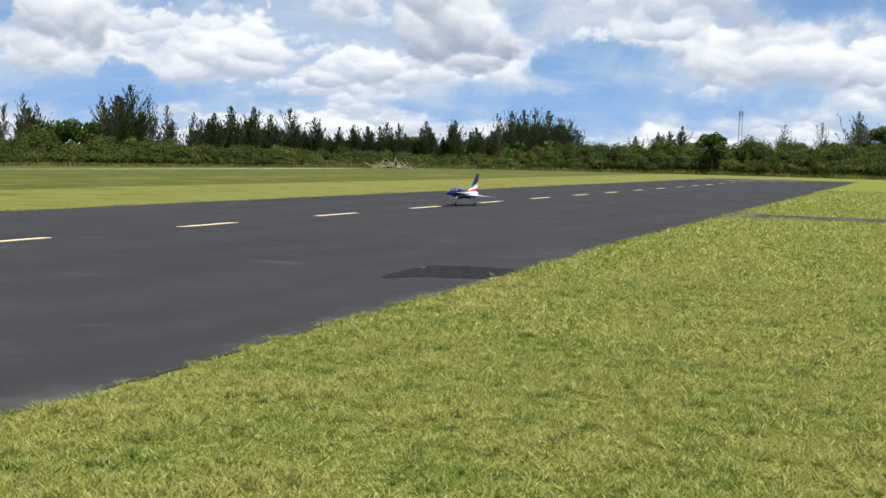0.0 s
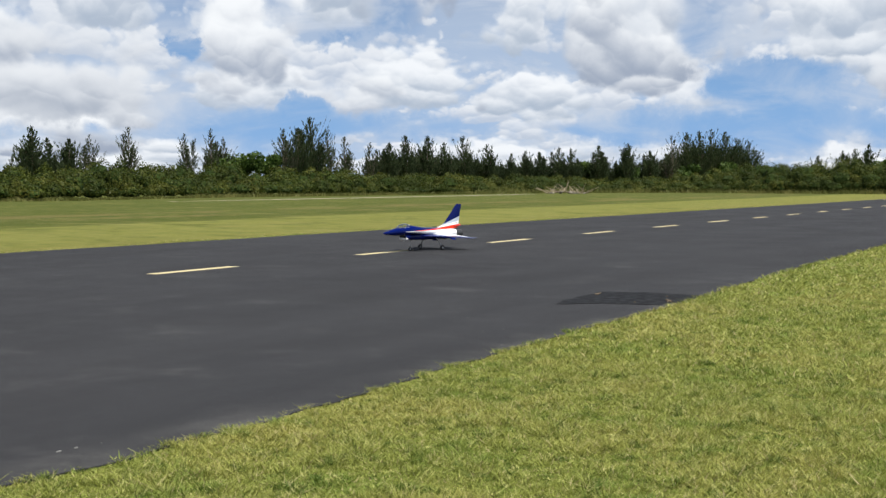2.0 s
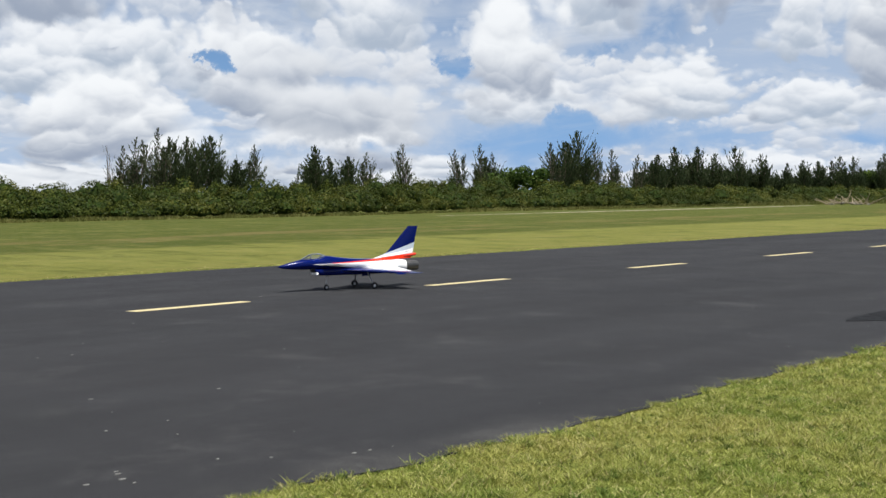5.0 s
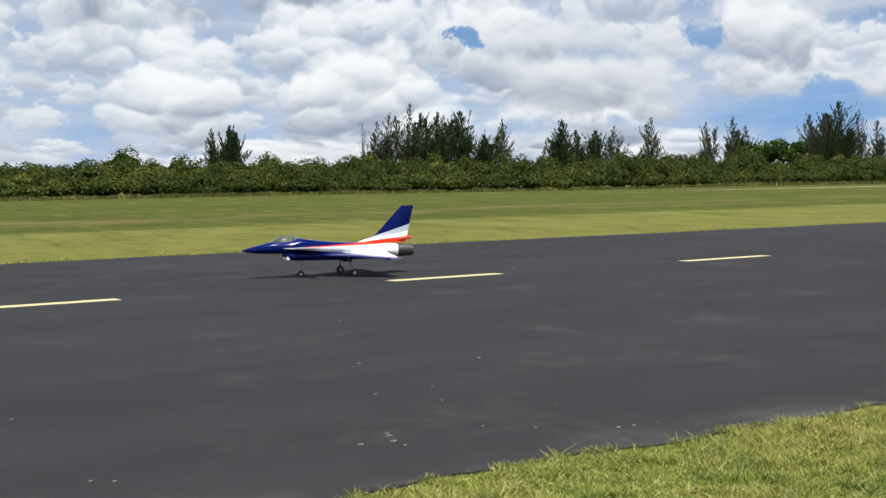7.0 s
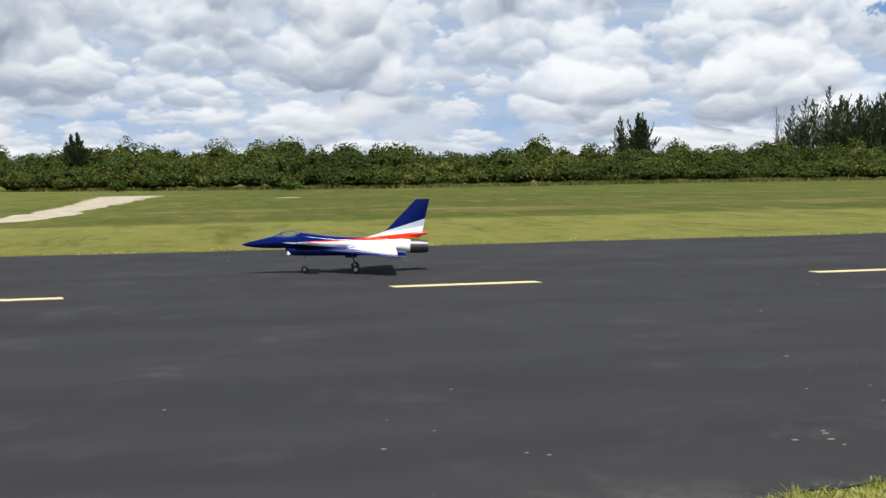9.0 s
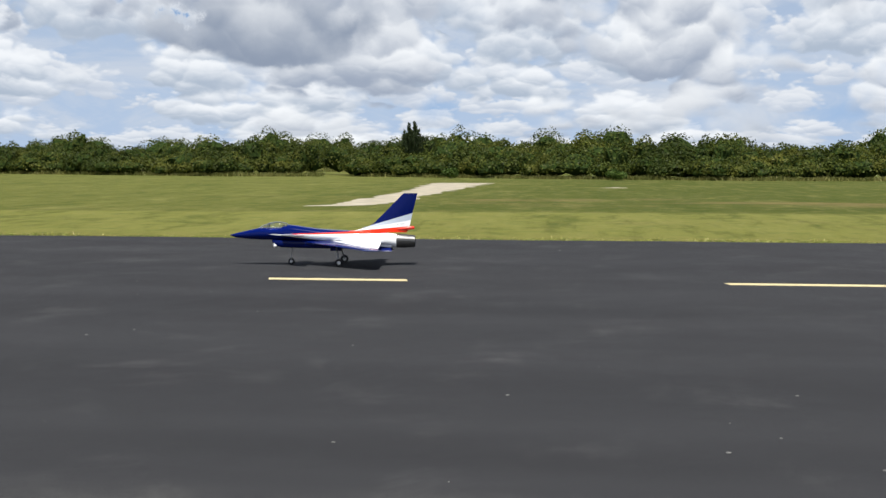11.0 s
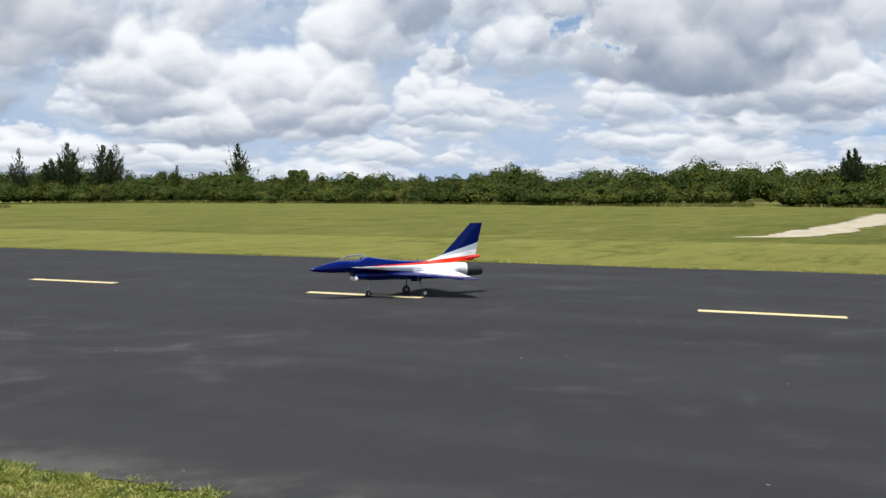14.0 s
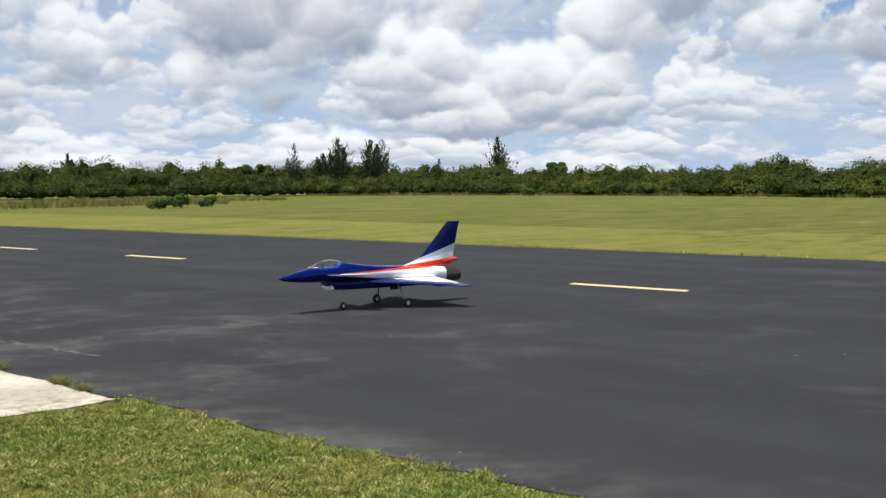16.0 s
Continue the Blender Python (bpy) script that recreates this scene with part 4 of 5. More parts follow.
def build_thicket(name, rows, a0, a1, seed, label):
    rng = np.random.default_rng(seed)
    verts, faces, core_v, core_f, n0, c0 = [], [], [], [], 0, 0
    iv, jf = ico()
    for depth, low, gap, per in ((0.0, 0.42, 1.5, 330), (1.8, 0.64, 1.4, 360), (3.8, 0.82, 1.5, 390), (6.2, 0.95, 1.5, 400), (9.5, 1.0, 1.8, 330)):
        a = a0
        while a < a1:
            d, h = along(rows, a)
            a += math.degrees(gap * rng.uniform(0.7, 1.3) / d)
            dd = d + depth + rng.uniform(-1.0, 1.0)
            # heights fall away and rise in clumps
            hh = (1.5 + (h - 1.5) * (dd / d)) if low > 0.9 else h
            hh *= low * rng.uniform(0.68, 1.13) * (1 + 0.18 * wobble(a, depth, seed, 0.35))
            r = rng.uniform(0.8, 1.9) * (0.75 + 0.12 * hh)
            x, y = -dd * math.sin(radians(a)), dd * math.cos(radians(a))
            zc = hh * 0.5
            rad = np.array([r, r, hh * 0.55])
            k = int(per * rng.uniform(1.3, 1.9))
            u = sphere_points(rng, k)
            u[:, 2] = np.where(u[:, 2] < -0.35, -u[:, 2], u[:, 2])
            lump = 1.02 + 0.13 * np.sin(u[:, 0] * 5 + seed + a) * np.cos(u[:, 1] * 4 + a * 3) + rng.normal(size=len(u)) * np.where(u[:, 2] > 0.4, 0.02, 0.07)
            c = np.array([x, y, zc]) + u * rad * (lump * np.where(u[:, 2] > 0.4, 0.80 + 0.16 * rng.uniform(0, 1, len(u)), 0.70 + 0.34 * np.sqrt(rng.uniform(0, 1, len(u)))))[:, None]
            c[:, 2] = np.maximum(c[:, 2], 0.06)
            # a few shoots stand out of the top
            top = u[:, 2] > 0.7
            c[top, 2] += rng.uniform(-0.10, 0.10, top.sum())
            v, f = leaf_quads(rng, c, u, rng.uniform(0.04, 0.095, len(u)), 1.4)
            verts.append(v)
            faces.append(f + n0)
            n0 += len(v)
            # solid filler behind the leaves, its dark colour standing in for shade
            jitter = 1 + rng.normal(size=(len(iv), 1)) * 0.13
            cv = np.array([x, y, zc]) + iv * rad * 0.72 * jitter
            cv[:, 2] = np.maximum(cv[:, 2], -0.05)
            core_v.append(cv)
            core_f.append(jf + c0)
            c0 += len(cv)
    me = mesh_from(name, np.concatenate(verts), np.concatenate(faces), M_SHRUB)
    thing = tagged(new(name, me), label, "shrubs", kind="stuff")
    core = new("shade_core", mesh_from("shade_core", np.concatenate(core_v), np.concatenate(core_f), M_CORE_SHADE))
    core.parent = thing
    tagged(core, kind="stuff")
    return thing


build_thicket("thicket", THICKET, -104, -44, 11, "dense sunlit green thicket of low shrubs behind the airfield")
build_thicket("thicket", THICKET, -44, 10, 12, "dense tall green thicket of leafy shrubs behind the airfield")
build_thicket("thicket", THICKET_WEST, 10, 90, 13, "dense green thicket of shrubs at the far side of the grass")


def build_tall_grass(name, spans, seed, label):
    """Uncut grass along the foot of the thicket: heading from, to, distance from the foot (towards the viewer), depth, height, count."""
    rng = np.random.default_rng(seed)
    vs = []
    for rows, a0, a1, off, deep, tall, n in spans:
        a = rng.uniform(a0, a1, n)
        base = np.array([along(rows, t)[0] for t in a])
        d = base - off + rng.uniform(-deep, deep, n) * rng.uniform(0, 1, n)
        clump = np.array([wobble(p, q, seed, 0.35) for p, q in zip(a * 2, d)])
        h = tall * rng.uniform(0.4, 1.0, n) * (1 + 0.7 * clump)
        x, y = -d * np.sin(np.radians(a)), d * np.cos(np.radians(a))
        w = rng.uniform(0.02, 0.06, n)
        lean = rng.normal(size=(n, 2)) * 0.55 * h[:, None]
        ang = rng.uniform(0, np.pi, n)
        p0 = np.stack([x - w * np.cos(ang), y - w * np.sin(ang), np.full(n, -0.03)], 1)
        p1 = np.stack([x + w * np.cos(ang), y + w * np.sin(ang), np.full(n, -0.03)], 1)
        p2 = np.stack([x + lean[:, 0], y + lean[:, 1], h], 1)
        vs.append(np.stack([p0, p1, p2], 1).reshape(-1, 3))
    v = np.concatenate(vs)
    return tagged(new(name, mesh_from(name, v, np.arange(len(v)).reshape(-1, 3), M_TALL)), label, "grass", kind="stuff")


build_tall_grass("tall_grass", [(THICKET, -100, -60, 1.5, 5.0, 0.8, 16000), (THICKET, -60, -45, 1.2, 2.8, 0.5, 6000), (THICKET, -45, 10, 0.9, 2.6, 0.34, 22000),
                                (THICKET_WEST, 10, 48, 1.2, 3.6, 0.45, 24000), (THICKET_WEST, 52, 80, 46, 10.0, 0.65, 12000), (THICKET_WEST, 49, 60, 34, 6.0, 0.4, 3000)], 5,
                 "uncut yellow-green grass along the foot of the thicket")


# ---- trees ----
def needle_sprays(rng, starts, dirs, lengths, width):
    n = len(starts)
    side = np.cross(dirs, rng.normal(size=(n, 3)))
    side /= np.linalg.norm(side, axis=1)[:, None] + 1e-9
    w = (width * rng.uniform(0.6, 1.3, n))[:, None]
    L = lengths[:, None]
    v = np.stack([starts, starts + dirs * L * 0.45 - side * w, starts + dirs * L, starts + dirs * L * 0.5 + side * w], 1).reshape(-1, 3)
    return v, np.arange(n * 4).reshape(-1, 4)


def build_casuarina(x, y, h, kind, seed):
    """One to four upswept leaders from one foot, each with ragged sprays of needles."""
    rng = np.random.default_rng(seed)
    rnd = random.Random(seed)
    words = {"d": "dark dense casuarina tree with upswept branches", "s": "thin feathery casuarina tree with open crown",
             "b": "nearly bare thin casuarina tree", "l": "leaning casuarina tree with ragged crown"}
    tree = tagged(new("casuarina_tree"), words[kind] + " above the thicket", "tree", group="casuarina trees")
    tree.location = (x, y, 0)
    trunk = bmesh.new()
    starts, dirs, lens = [], [], []
    leaders = {"d": rnd.choice((3, 3, 4, 4)), "s": rnd.choice((3, 3, 4)), "b": 3, "l": 2}[kind]
    count = {"d": 230, "s": 130, "b": 40, "l": 170}[kind] // leaders
    for n in range(leaders):
        top = h * (1.0 if n == 0 else rnd.uniform(0.55, 0.92))
        lean = 0.0 if n == 0 else rnd.uniform(0.06, 0.2) * h
        way = rnd.uniform(0, 6.28)
        if kind == "l":
            lean, way = 0.10 * h, 3.3 + n
        spine = [(lean * math.cos(way) * (i / 6) ** 0.8, lean * math.sin(way) * (i / 6) ** 0.8, top * i / 6) for i in range(7)]
        tube_into(trunk, spine, [max(0.015, 0.013 * h * (1 - i / 6.2)) for i in range(7)], 6)
        wide = {"d": 0.29, "s": 0.25, "b": 0.19, "l": 0.32}[kind] * h * rnd.uniform(0.8, 1.2)
        low = {"d": 0.08, "s": 0.2, "b": 0.35, "l": 0.2}[kind]
        for i in range(count):
            f = low + (0.99 - low) * (i / count) ** 0.9
            k = min(5, int(f * 6))
            p = Vector(spine[k]).lerp(Vector(spine[k + 1]), f * 6 - k)
            ang = i * 2.4 + rnd.uniform(-0.9, 0.9)
            lump = 1 + 0.7 * wobble(f * 5 + seed, math.cos(ang) * 1.3, seed * 0.7 + n + math.sin(ang))
            reach = wide * (1 - f) ** (0.75 if kind == "b" else 0.95) * lump * (0.6 + 0.5 * rnd.random()) * (1.25 if h > 9 else 1.0) + 0.003 * h
            up = min(reach * rnd.uniform(1.0, 2.3), (1.0 - f) * top + 0.01)
            tip = p + Vector((math.cos(ang) * reach, math.sin(ang) * reach, up))
            mid = p.lerp(tip, 0.5) + Vector((0, 0, -0.1 * up))
            if i % 3 == 0 or kind in "sb":
                tube_into(trunk, [p, mid, tip], [0.003 * h, 0.002 * h, 0.0006 * h], 3)
            line = (tip - p).normalized()
            m = int({"d": 30, "s": 24, "b": 4, "l": 28}[kind] * (0.5 + 0.7 * min(1.5, reach / wide)))
            for j in range(m):
                g = rnd.uniform(0.15, 1.0)
                q = p.lerp(mid, g * 2) if g < 0.5 else mid.lerp(tip, g * 2 - 1)
                starts.append(q + Vector((rnd.gauss(0, 0.014), rnd.gauss(0, 0.014), rnd.gauss(0, 0.008))) * h * (1.1 - f))
                dirs.append((line + Vector((rnd.gauss(0, 0.26), rnd.gauss(0, 0.26), rnd.gauss(0.6, 0.28)))).normalized())
                lens.append(rnd.uniform(0.05, 0.11) * (0.5 * h + 3.5) * (0.3 + 0.7 * (1 - f)))
    v, f = needle_sprays(rng, np.array(starts), np.array(dirs), np.array(lens), {"d": 0.054, "s": 0.036, "b": 0.02, "l": 0.046}[kind])
    part("trunk", trunk, M_BARK, tree)
    crown = new("crown", mesh_from("crown", v, f, M_PINE if kind in "sb" else M_PINE_DARK))
    crown.parent = tree
    return tree


def build_broadleaf(x, y, h, wide, seed):
    rng = np.random.default_rng(seed)
    tree = tagged(new("broadleaf_tree"), "round green broadleaf tree standing over the thicket", "tree", group="broadleaf trees")
    tree.location = (x, y, 0)
    trunk = bmesh.new()
    tube_into(trunk, [(0, 0, -0.05), (0.1, 0, h * 0.3), (0, 0.05, h * 0.62)], [0.14, 0.11, 0.06], 7)
    vs, fs, n0 = [], [], 0
    for i in range(16):
        a, r = rng.uniform(0, 6.28), wide * rng.uniform(0.1, 0.72)
        c = np.array([r * math.cos(a), r * math.sin(a), h * rng.uniform(0.42, 0.82)])
        tube_into(trunk, [(0, 0, h * 0.35), tuple(c * (0.5, 0.5, 0.85)), tuple(c)], [0.05, 0.03, 0.012], 4)
        u = sphere_points(rng, 150)
        rad = wide * rng.uniform(0.28, 0.45)
        p = c + u * np.array([rad, rad, rad * 0.75]) * rng.uniform(0.75, 1.1, (150, 1))
        p[:, 2] = np.minimum(p[:, 2], h)
        v, f = leaf_quads(rng, p, u, rng.uniform(0.08, 0.17, 150))
        vs.append(v)
        fs.append(f + n0)
        n0 += len(v)
    part("trunk", trunk, M_BARK, tree)
    crown = new("crown", mesh_from("crown", np.concatenate(vs), np.concatenate(fs), M_BROAD))
    crown.parent = tree
    return tree


# x, y, height and habit of each tree
GROVE_MIDDLE = [
    (49.1, 93.9, 6.6, "b"), (50.7, 93.9, 6.6, "s"), (52.0, 93.9, 7.3, "s"), (54.3, 93.9, 8.4, "s"), (55.6, 93.9, 7.5, "d"), (57.5, 93.9, 7.6, "d"),
    (60.1, 93.9, 7.7, "d"), (63.0, 93.9, 5.4, "d"), (65.2, 93.9, 7.0, "s"), (70.6, 93.9, 4.1, "s"), (73.0, 93.9, 7.1, "d"), (74.9, 93.9, 6.1, "d"),
    (77.6, 93.9, 6.0, "d"), (80.2, 93.9, 6.6, "s"), (85.6, 93.9, 7.6, "s"), (94.0, 93.9, 7.2, "s"), (98.4, 93.9, 8.0, "s"), (100.6, 93.9, 7.0, "s"),
]
GROVE_EAST = [
    (107.3, 90.1, 8.2, "s"), (109.9, 89.9, 8.4, "d"), (112.4, 89.9, 9.8, "d"), (115.9, 89.8, 8.5, "s"), (119.3, 89.6, 7.7, "s"), (124.4, 89.1, 7.0, "s"),
    (128.5, 88.7, 7.1, "d"), (131.7, 88.2, 8.2, "d"), (136.4, 87.4, 8.3, "d"), (139.8, 86.7, 7.4, "d"), (143.9, 85.8, 8.5, "d"), (148.8, 84.5, 7.3, "d"),
    (154.0, 83.0, 6.1, "d"), (157.0, 82.1, 6.5, "d"), (159.9, 81.1, 6.4, "d"), (164.1, 79.6, 7.2, "d"), (166.4, 78.6, 7.2, "d"), (172.3, 76.2, 7.7, "d"),
    (178.3, 73.4, 8.1, "d"), (182.7, 71.2, 7.0, "d"),
]
GROVE_FAR_EAST = [
    (187.0, 68.9, 9.8, "s"), (190.0, 67.2, 10.3, "d"), (192.4, 65.8, 10.6, "d"), (195.0, 64.3, 11.0, "d"), (197.5, 62.7, 10.7, "d"), (199.9, 61.1, 9.5, "d"),
    (202.0, 59.7, 9.1, "d"), (214.7, 50.3, 6.5, "d"), (219.0, 46.8, 7.5, "d"), (221.1, 45.0, 7.9, "d"), (223.4, 42.9, 8.9, "d"), (158.1, 26.0, 6.3, "r"),
    (235.6, 31.0, 7.5, "d"), (241.1, 25.0, 9.9, "s"), (246.9, 18.1, 10.7, "s"), (252.3, 11.2, 13.2, "d"), (160.2, 4.5, 7.6, "r"),
]
GROVE_WEST = [
    (34.2, 94.1, 5.7, "s"), (35.9, 94.1, 6.0, "d"), (39.4, 94.1, 3.7, "s"), (-12.6, 94.1, 4.5, "d"), (-12.1, 94.1, 4.6, "d"), (-86.4, 122.8, 4.8, "r"),
    (-92.2, 118.5, 7.7, "l"), (-104.4, 108.0, 7.5, "s"), (-105.6, 106.8, 7.4, "d"), (-108.7, 103.7, 7.6, "d"), (-110.0, 102.3, 5.6, "d"), (-112.6, 99.4, 7.0, "s"),
    (-116.6, 94.7, 4.7, "r"), (-115.3, 96.2, 4.9, "r"), (-129.6, 76.0, 5.7, "d"), (-98.8, 113.1, 4.8, "s"), (-94.5, 116.7, 4.0, "s"),
]


def build_trees():
    seed = 100
    for grove in (GROVE_MIDDLE, GROVE_EAST, GROVE_FAR_EAST, GROVE_WEST):
        for x, y, h, kind in grove:
            seed += 1
            if kind == "r":
                build_broadleaf(x, y, h, 2.4 if h > 5 else 1.7, seed)
            else:
                build_casuarina(x, y, h, kind, seed)
    # younger trees fill the gaps of the eastern groves
    rows = GROVE_EAST[5:] + GROVE_FAR_EAST[:7]
    for i, (p, q) in enumerate(zip(rows, rows[1:])):
        for f, s in ((0.35, 0.74), (0.7, 0.66)):
            build_casuarina(p[0] + (q[0] - p[0]) * f + 2.0, p[1] + (q[1] - p[1]) * f + 1.5, (p[2] + q[2]) / 2 * s, "d", 500 + 2 * i + round(f))
    # a low dark row closes the eastern groves behind
    for i, (p, q) in enumerate(zip(rows, rows[1:])):
        for k in range(3):
            f = (k + 0.5) / 3
            build_casuarina(p[0] + (q[0] - p[0]) * f + 3.5, p[1] + (q[1] - p[1]) * f + 3.0, (p[2] + q[2]) / 2 * (0.58, 0.66, 0.62)[k], "d", 700 + 3 * i + k)
    # low dark broadleaf row between the casuarinas
    for i, (a, d, h) in enumerate(((-46.8, 138, 5.4), (-48.0, 140, 5.6), (-49.2, 141, 5.3), (-70.5, 200, 5.2), (-72.5, 205, 5.6), (-74.2, 210, 5.0), (-65.5, 190, 5.4), (-67.5, 195, 5.2),
                                   (-84.5, 200, 6.0), (-86.5, 205, 6.3), (-79.8, 215, 6.2))):
        build_broadleaf(-d * math.sin(radians(a)), d * math.cos(radians(a)), h, 2.6, 300 + i)


build_trees()


# ---- far mast and rubble ----
def build_mast():
    a, d, top = radians(-81.94), 300.0, 16.6
    mast = tagged(new("lattice_mast"), "distant slender galvanised lattice mast with antennas", "mast")
    mast.location = (-d * math.sin(a), d * math.cos(a), 0)
    legs = [(0.62, 0.62), (-0.62, 0.62), (-0.62, -0.62), (0.62, -0.62)]
    for x, y in legs:
        bm = bmesh.new()
        tube_into(bm, [(x, y, -0.1), (x * 0.55, y * 0.55, top - 1.5)], [0.05, 0.04], 6)
        part("leg", bm, M_MAST, mast)
    for i in range(12):
        bm = bmesh.new()
        z0, z1 = (top - 1.5) * i / 12, (top - 1.5) * (i + 1) / 12
        s0, s1 = 1 - 0.45 * i / 12, 1 - 0.45 * (i + 1) / 12
        for k in range(4):
            p, q = legs[k], legs[(k + 1) % 4]
            tube_into(bm, [(p[0] * s0, p[1] * s0, z0), (q[0] * s1, q[1] * s1, z1)], [0.02, 0.02], 4)
        part("lattice_bay", bm, M_MAST, mast)
    for k in range(6):
        bm = box_bm(-0.07, 0.07, -0.05, 0.05, top - 2.6, top - 1.2)
        bmesh.ops.translate(bm, verts=bm.verts, vec=(0.55 * math.cos(k), 0.55 * math.sin(k), 0))
        part("antenna_panel", bm, M_MAST, mast)
    bm = bmesh.new()
    tube_into(bm, [(0, 0, top - 1.6), (0, 0, top + 1.2)], [0.05, 0.03], 5)
    part("spire", bm, M_MAST, mast)


def build_rubble():
    pile = tagged(new("rubble_pile"), "low heap of bleached branches and pale rubble at the field's edge", "rubble")
    pile.location = (141, 67.0, 0)
    rnd = random.Random(9)
    for i in range(16):
        bm = bmesh.new()
        bmesh.ops.create_icosphere(bm, subdivisions=1, radius=1)
        s = Vector((rnd.uniform(0.2, 0.5), rnd.uniform(0.15, 0.4), rnd.uniform(0.12, 0.24)))
        a = rnd.uniform(-2.8, 2.8)
        c = Vector((rnd.uniform(-0.7, 0.7), a, rnd.uniform(0.0, 0.4) * max(0.15, 0.8 - abs(a) * 0.28)))
        turn = Euler((rnd.uniform(-0.6, 0.6), rnd.uniform(-0.6, 0.6), rnd.uniform(0, 3.1))).to_matrix()
        for v in bm.verts:
            v.co = turn @ Vector([q * t * rnd.uniform(0.75, 1.15) for q, t in zip(v.co, s)]) + c
        part("rock", bm, M_ROCK, pile)
    for i in range(46):
        a = rnd.uniform(-3.0, 3.0)
        low = Vector((rnd.uniform(-1.2, 0.6), a, 0.0))
        way = Vector((rnd.uniform(-0.5, 0.5), rnd.uniform(-1.0, 1.0), rnd.uniform(0.05, 0.45))).normalized() * rnd.uniform(0.9, 2.2)
        low.z = rnd.uniform(0.0, 0.45) * max(0.1, 1 - abs(a) / 3)
        bm = bmesh.new()
        tube_into(bm, [low, low + way * 0.5 + Vector((0, rnd.uniform(-0.15, 0.15), 0.06)), low + way], [rnd.uniform(0.04, 0.08), 0.045, 0.02], 5)
        part("branch", bm, M_STICK, pile)


def build_field_bushes():
    """Small shrubs that stand alone in the uncut grass."""
    for i, (a, d, h, w) in enumerate(((54.3, 77, 1.15, 0.75), (53.0, 80, 0.8, 0.6), (55.4, 74, 0.75, 0.7), (36.5, 121, 1.0, 1.1), (-3.0, 78, 0.9, 0.8), (5.5, 84, 0.8, 0.7))):
        rng = np.random.default_rng(60 + i)
        bush = tagged(new("small_bush"), "small dark green bush alone in the uncut grass", "bush", group="small bushes")
        bush.location = (-d * math.sin(radians(a)), d * math.cos(radians(a)), 0)
        stem = bmesh.new()
        vs, fs, n0 = [], [], 0
        for k in range(7):
            c = np.array([rng.uniform(-0.55, 0.55) * w, rng.uniform(-0.55, 0.55) * w, h * rng.uniform(0.3, 0.75)])
            tube_into(stem, [(0, 0, -0.03), tuple(c * (0.4, 0.4, 0.6)), tuple(c)], [0.03, 0.02, 0.008], 4)
            u = sphere_points(rng, 110)
            q = c + u * np.array([w * 0.5, w * 0.5, h * 0.3]) * rng.uniform(0.5, 1.1, (110, 1))
            q[:, 2] = np.clip(q[:, 2], 0.04, h)
            v, f = leaf_quads(rng, q, u, rng.uniform(0.03, 0.075, 110))
            vs.append(v)
            fs.append(f + n0)
            n0 += len(v)
        part("stem", stem, M_BARK, bush)
        leaves = new("foliage", mesh_from("foliage", np.concatenate(vs), np.concatenate(fs), M_BROAD))
        leaves.parent = bush


build_field_bushes()
build_mast()
build_rubble()


# ---- lawn ----
def blades(rng, x, y, h, w, z=-0.012):
    n = len(x)
    ang = rng.uniform(0, np.pi * 2, n)
    lean = rng.normal(size=(n, 2)) * (0.95 * h)[:, None]
    p0 = np.stack([x - w * np.cos(ang), y - w * np.sin(ang), np.full(n, z)], 1)
    p1 = np.stack([x + w * np.cos(ang), y + w * np.sin(ang), np.full(n, z)], 1)
    p2 = np.stack([x + lean[:, 0], y + lean[:, 1], z + h], 1)
    return np.stack([p0, p1, p2], 1).reshape(-1, 3)


def lawn_field(rng, x0, x1, y0, y1, per, tall, wide):
    n = int((x1 - x0) * (y1 - y0) * per)
    x, y = rng.uniform(x0, x1, n), rng.uniform(y0, y1, n)
    edge = np.interp(x, EDGE_X, EDGE_Y)
    keep = (y < edge + 0.05) & ~((x > 32.9) & (x < 35.2) & (y < 4.2)) & ~((x < -7.27 + 0.12 * np.sin(y * 9.0) * np.sin(y * 3.7)) & (y > 0.6))
    x, y, edge = x[keep], y[keep], edge[keep]
    tuft = np.array([0.4 * wobble(a, b, 1.5, 2.4) + 0.8 * wobble(a, b, 4.5, 8.0) + 0.5 * wobble(a, b, 7.5, 19.0) for a, b in zip(x, y)])
    rim = np.exp(-np.maximum(edge - y, 0) / 0.12)
    h = tall * rng.uniform(0.5, 1.15, len(x)) * np.clip(1 + 2.0 * tuft, 0.35, 2.1) * (1 - 0.15 * rim)
    return blades(rng, x, y, np.maximum(h, 0.012), wide * rng.uniform(0.6, 1.4, len(x)))


EDGE_X = np.arange(-24.0, 75.0, 0.1)
EDGE_Y = np.array([near_edge(float(a)) for a in EDGE_X])


def build_lawn(name, fields, seed, label):
    rng = np.random.default_rng(seed)
    v = np.concatenate([lawn_field(rng, *f) for f in fields])
    return tagged(new(name, mesh_from(name, v, np.arange(len(v)).reshape(-1, 3), M_LAWN)), label, "grass", kind="stuff")


build_lawn("lawn_grass", [(1.2, 9.0, 1.6, 4.8, 8000, 0.030, 0.0042), (4.0, 9.0, -0.9, 1.6, 6500, 0.030, 0.0046), (9.0, 15.0, -0.9, 5.0, 2600, 0.032, 0.0072), (15.0, 24.0, -1.0, 5.0, 620, 0.038, 0.013),
                          (24.0, 42.0, -1.0, 5.2, 200, 0.042, 0.020), (42.0, 74.0, -1.5, 5.4, 44, 0.05, 0.035)], 21, "short sunlit yellow-green lawn grass beside the runway")
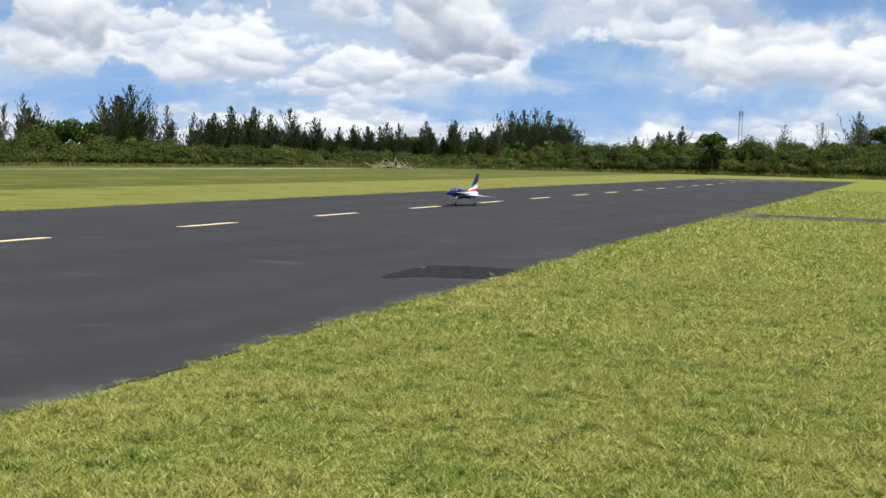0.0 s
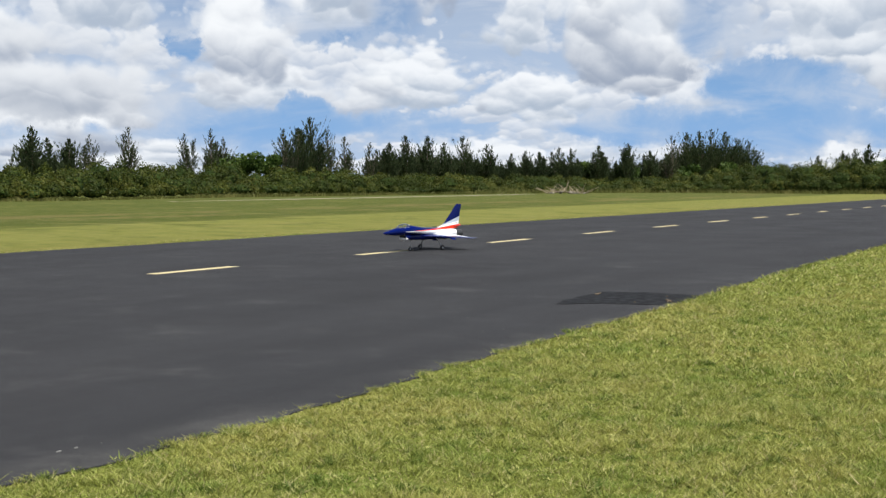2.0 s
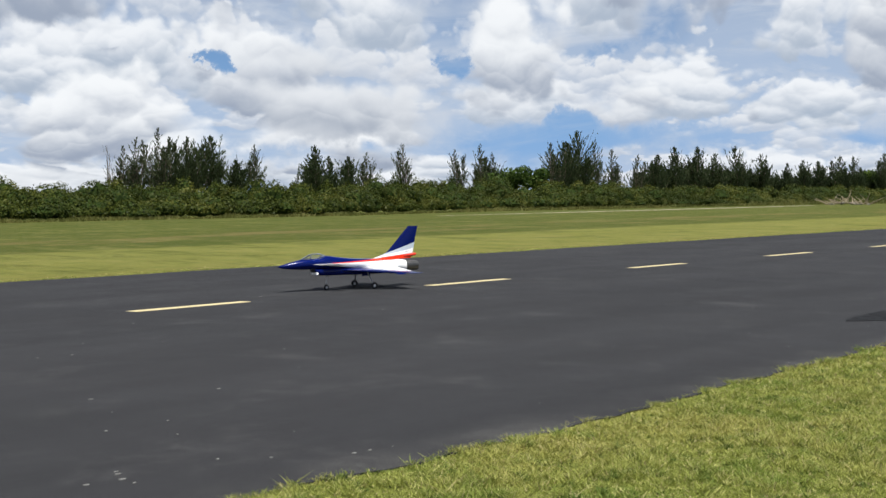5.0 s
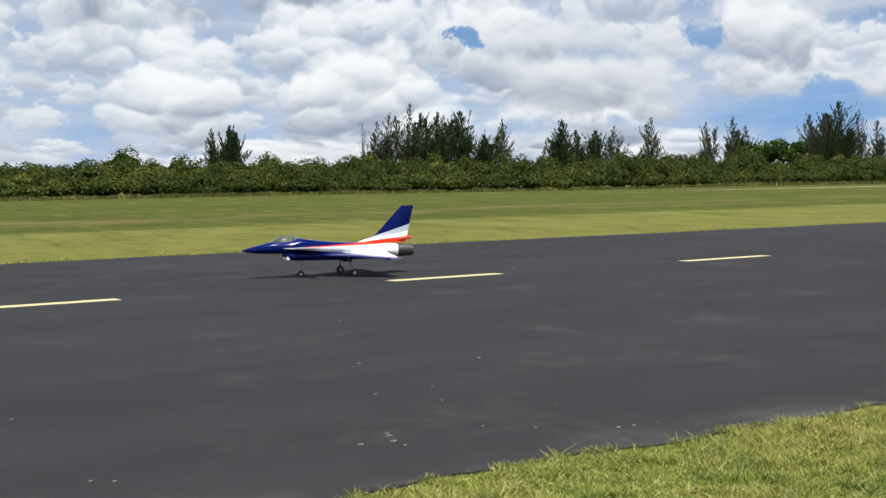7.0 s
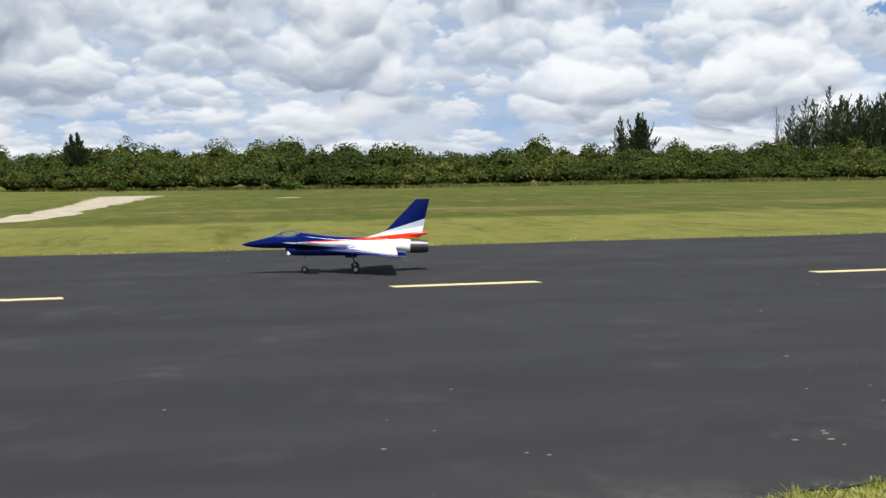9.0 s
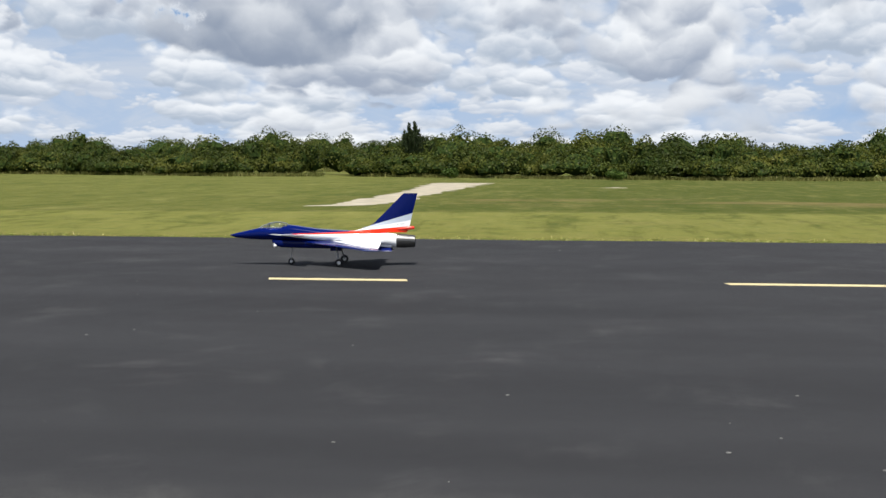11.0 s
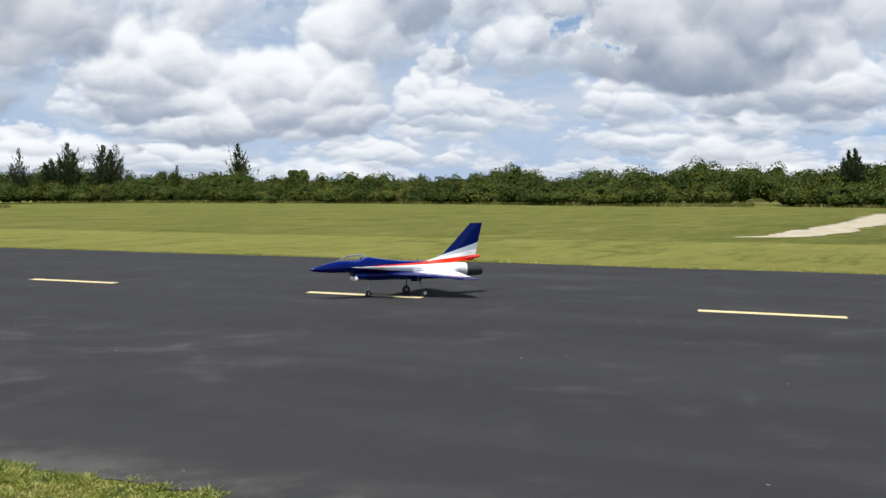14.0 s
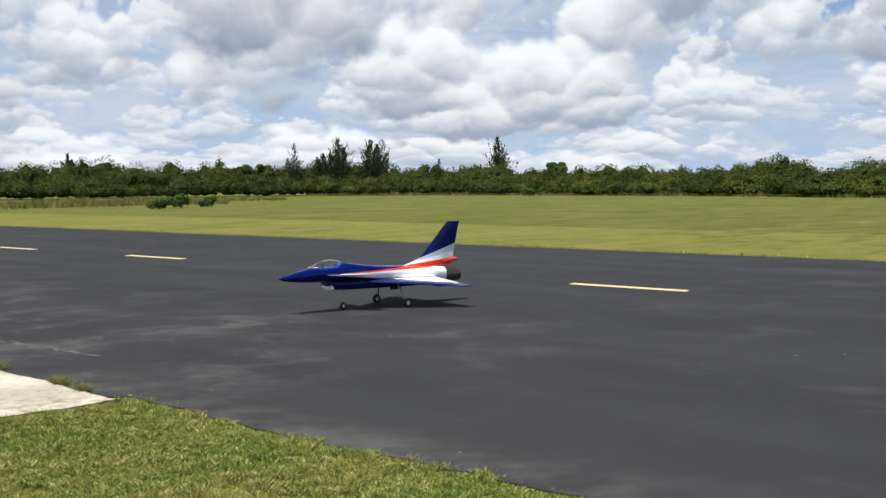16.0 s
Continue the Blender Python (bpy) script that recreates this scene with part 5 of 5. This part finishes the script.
build_lawn("lawn_grass", [(-7.2, -2.5, 2.2, 4.8, 12500, 0.022, 0.0052), (-9.0, -5.5, 1.0, 2.2, 3000, 0.028, 0.005)], 22, "thick low green lawn grass by the concrete slab")


def build_far_fringe():
    """Ragged grass that hangs over the far edge of the asphalt."""
    rng = np.random.default_rng(8)
    n = 26000
    x = rng.uniform(-70, 75, n)
    y = np.array([far_edge(float(a)) for a in x]) + np.abs(rng.normal(size=n)) * 0.25 - 0.06
    tuft = np.array([wobble(a, 3, 2.5, 1.1) for a in x])
    v = blades(rng, x, y, 0.045 * rng.uniform(0.4, 1.2, n) * (1 + 0.8 * tuft), rng.uniform(0.006, 0.014, n))
    tagged(new("edge_grass", mesh_from("edge_grass", v, np.arange(len(v)).reshape(-1, 3), M_LAWN)), "ragged grass fringe along the far edge of the runway", "grass", kind="stuff")


def build_weeds():
    """Tufts rooted in the joint between slab and asphalt."""
    for i, (x, y, r) in enumerate(((-8.02, 4.41, 0.075), (-9.12, 4.46, 0.06), (-7.62, 4.36, 0.04))):
        rng = np.random.default_rng(40 + i)
        n = int(900 * (r / 0.17))
        a, d = rng.uniform(0, 6.28, n), r * np.sqrt(rng.uniform(0, 1, n))
        v = blades(rng, x + 1.5 * d * np.cos(a), y + 0.6 * d * np.sin(a), rng.uniform(0.02, 0.075, n), rng.uniform(0.003, 0.007, n), 0.0)
        tagged(new("weed_tuft", mesh_from("weed_tuft", v, np.arange(len(v)).reshape(-1, 3), M_TALL)), "dry green weed tuft growing at the slab's edge", "weed", group="weeds at the slab")


build_far_fringe()
build_weeds()


# ---- what moves ----
def motions():
    # seconds, x, y, heading: the jet taxies along the runway and turns in towards the viewer
    track = [
        (0.0, 33.76, 13.28, 178.9),
        (0.5, 30.88, 13.33, 179.0),
        (1.0, 27.49, 13.23, 178.1),
        (1.5, 24.49, 13.36, 173.6),
        (2.0, 21.50, 13.43, 171.9),
        (2.5, 19.32, 13.69, 173.9),
        (3.0, 17.36, 13.78, 174.5),
        (3.5, 15.76, 13.88, 172.3),
        (5.8, 10.59, 14.53, 169.8),
        (6.0, 10.13, 14.61, 169.8),
        (6.5, 8.94, 14.84, 173.4),
        (7.0, 7.59, 14.96, 172.0),
        (7.5, 6.22, 15.17, 170.3),
        (8.0, 4.76, 15.37, 168.5),
        (8.5, 3.28, 15.76, 168.2),
        (9.0, 1.70, 15.92, 174.2),
        (9.5, 0.07, 16.04, 181.1),
        (9.7, -0.56, 16.00, 180.8),
        (11.8, -4.41, 15.53, 191.0),
        (12.0, -4.75, 15.62, 193.6),
        (12.5, -5.57, 15.40, 200.7),
        (13.0, -6.39, 15.10, 210.2),
        (13.5, -7.19, 14.57, 220.9),
        (14.0, -7.98, 14.01, 232.7),
        (14.5, -8.58, 13.16, 240.6),
        (15.0, -9.10, 12.21, 245.9),
        (15.5, -9.52, 11.14, 252.5),
        (16.0, -9.79, 9.97, 259.0),
    ]
    walk(JET, [(t, pose(x, y, 0, 0, 0, h)) for t, x, y, h in track])
    steer = [(0.0, 0), (8.5, -1), (11.0, 6), (12.5, 14), (13.5, 20), (14.5, 14), (15.2, 12), (16.0, 10)]
    walk(NOSE_WHEEL, [(t, pose(0.725, 0, 0.047, 0, 0, a)) for t, a in steer])


motions()
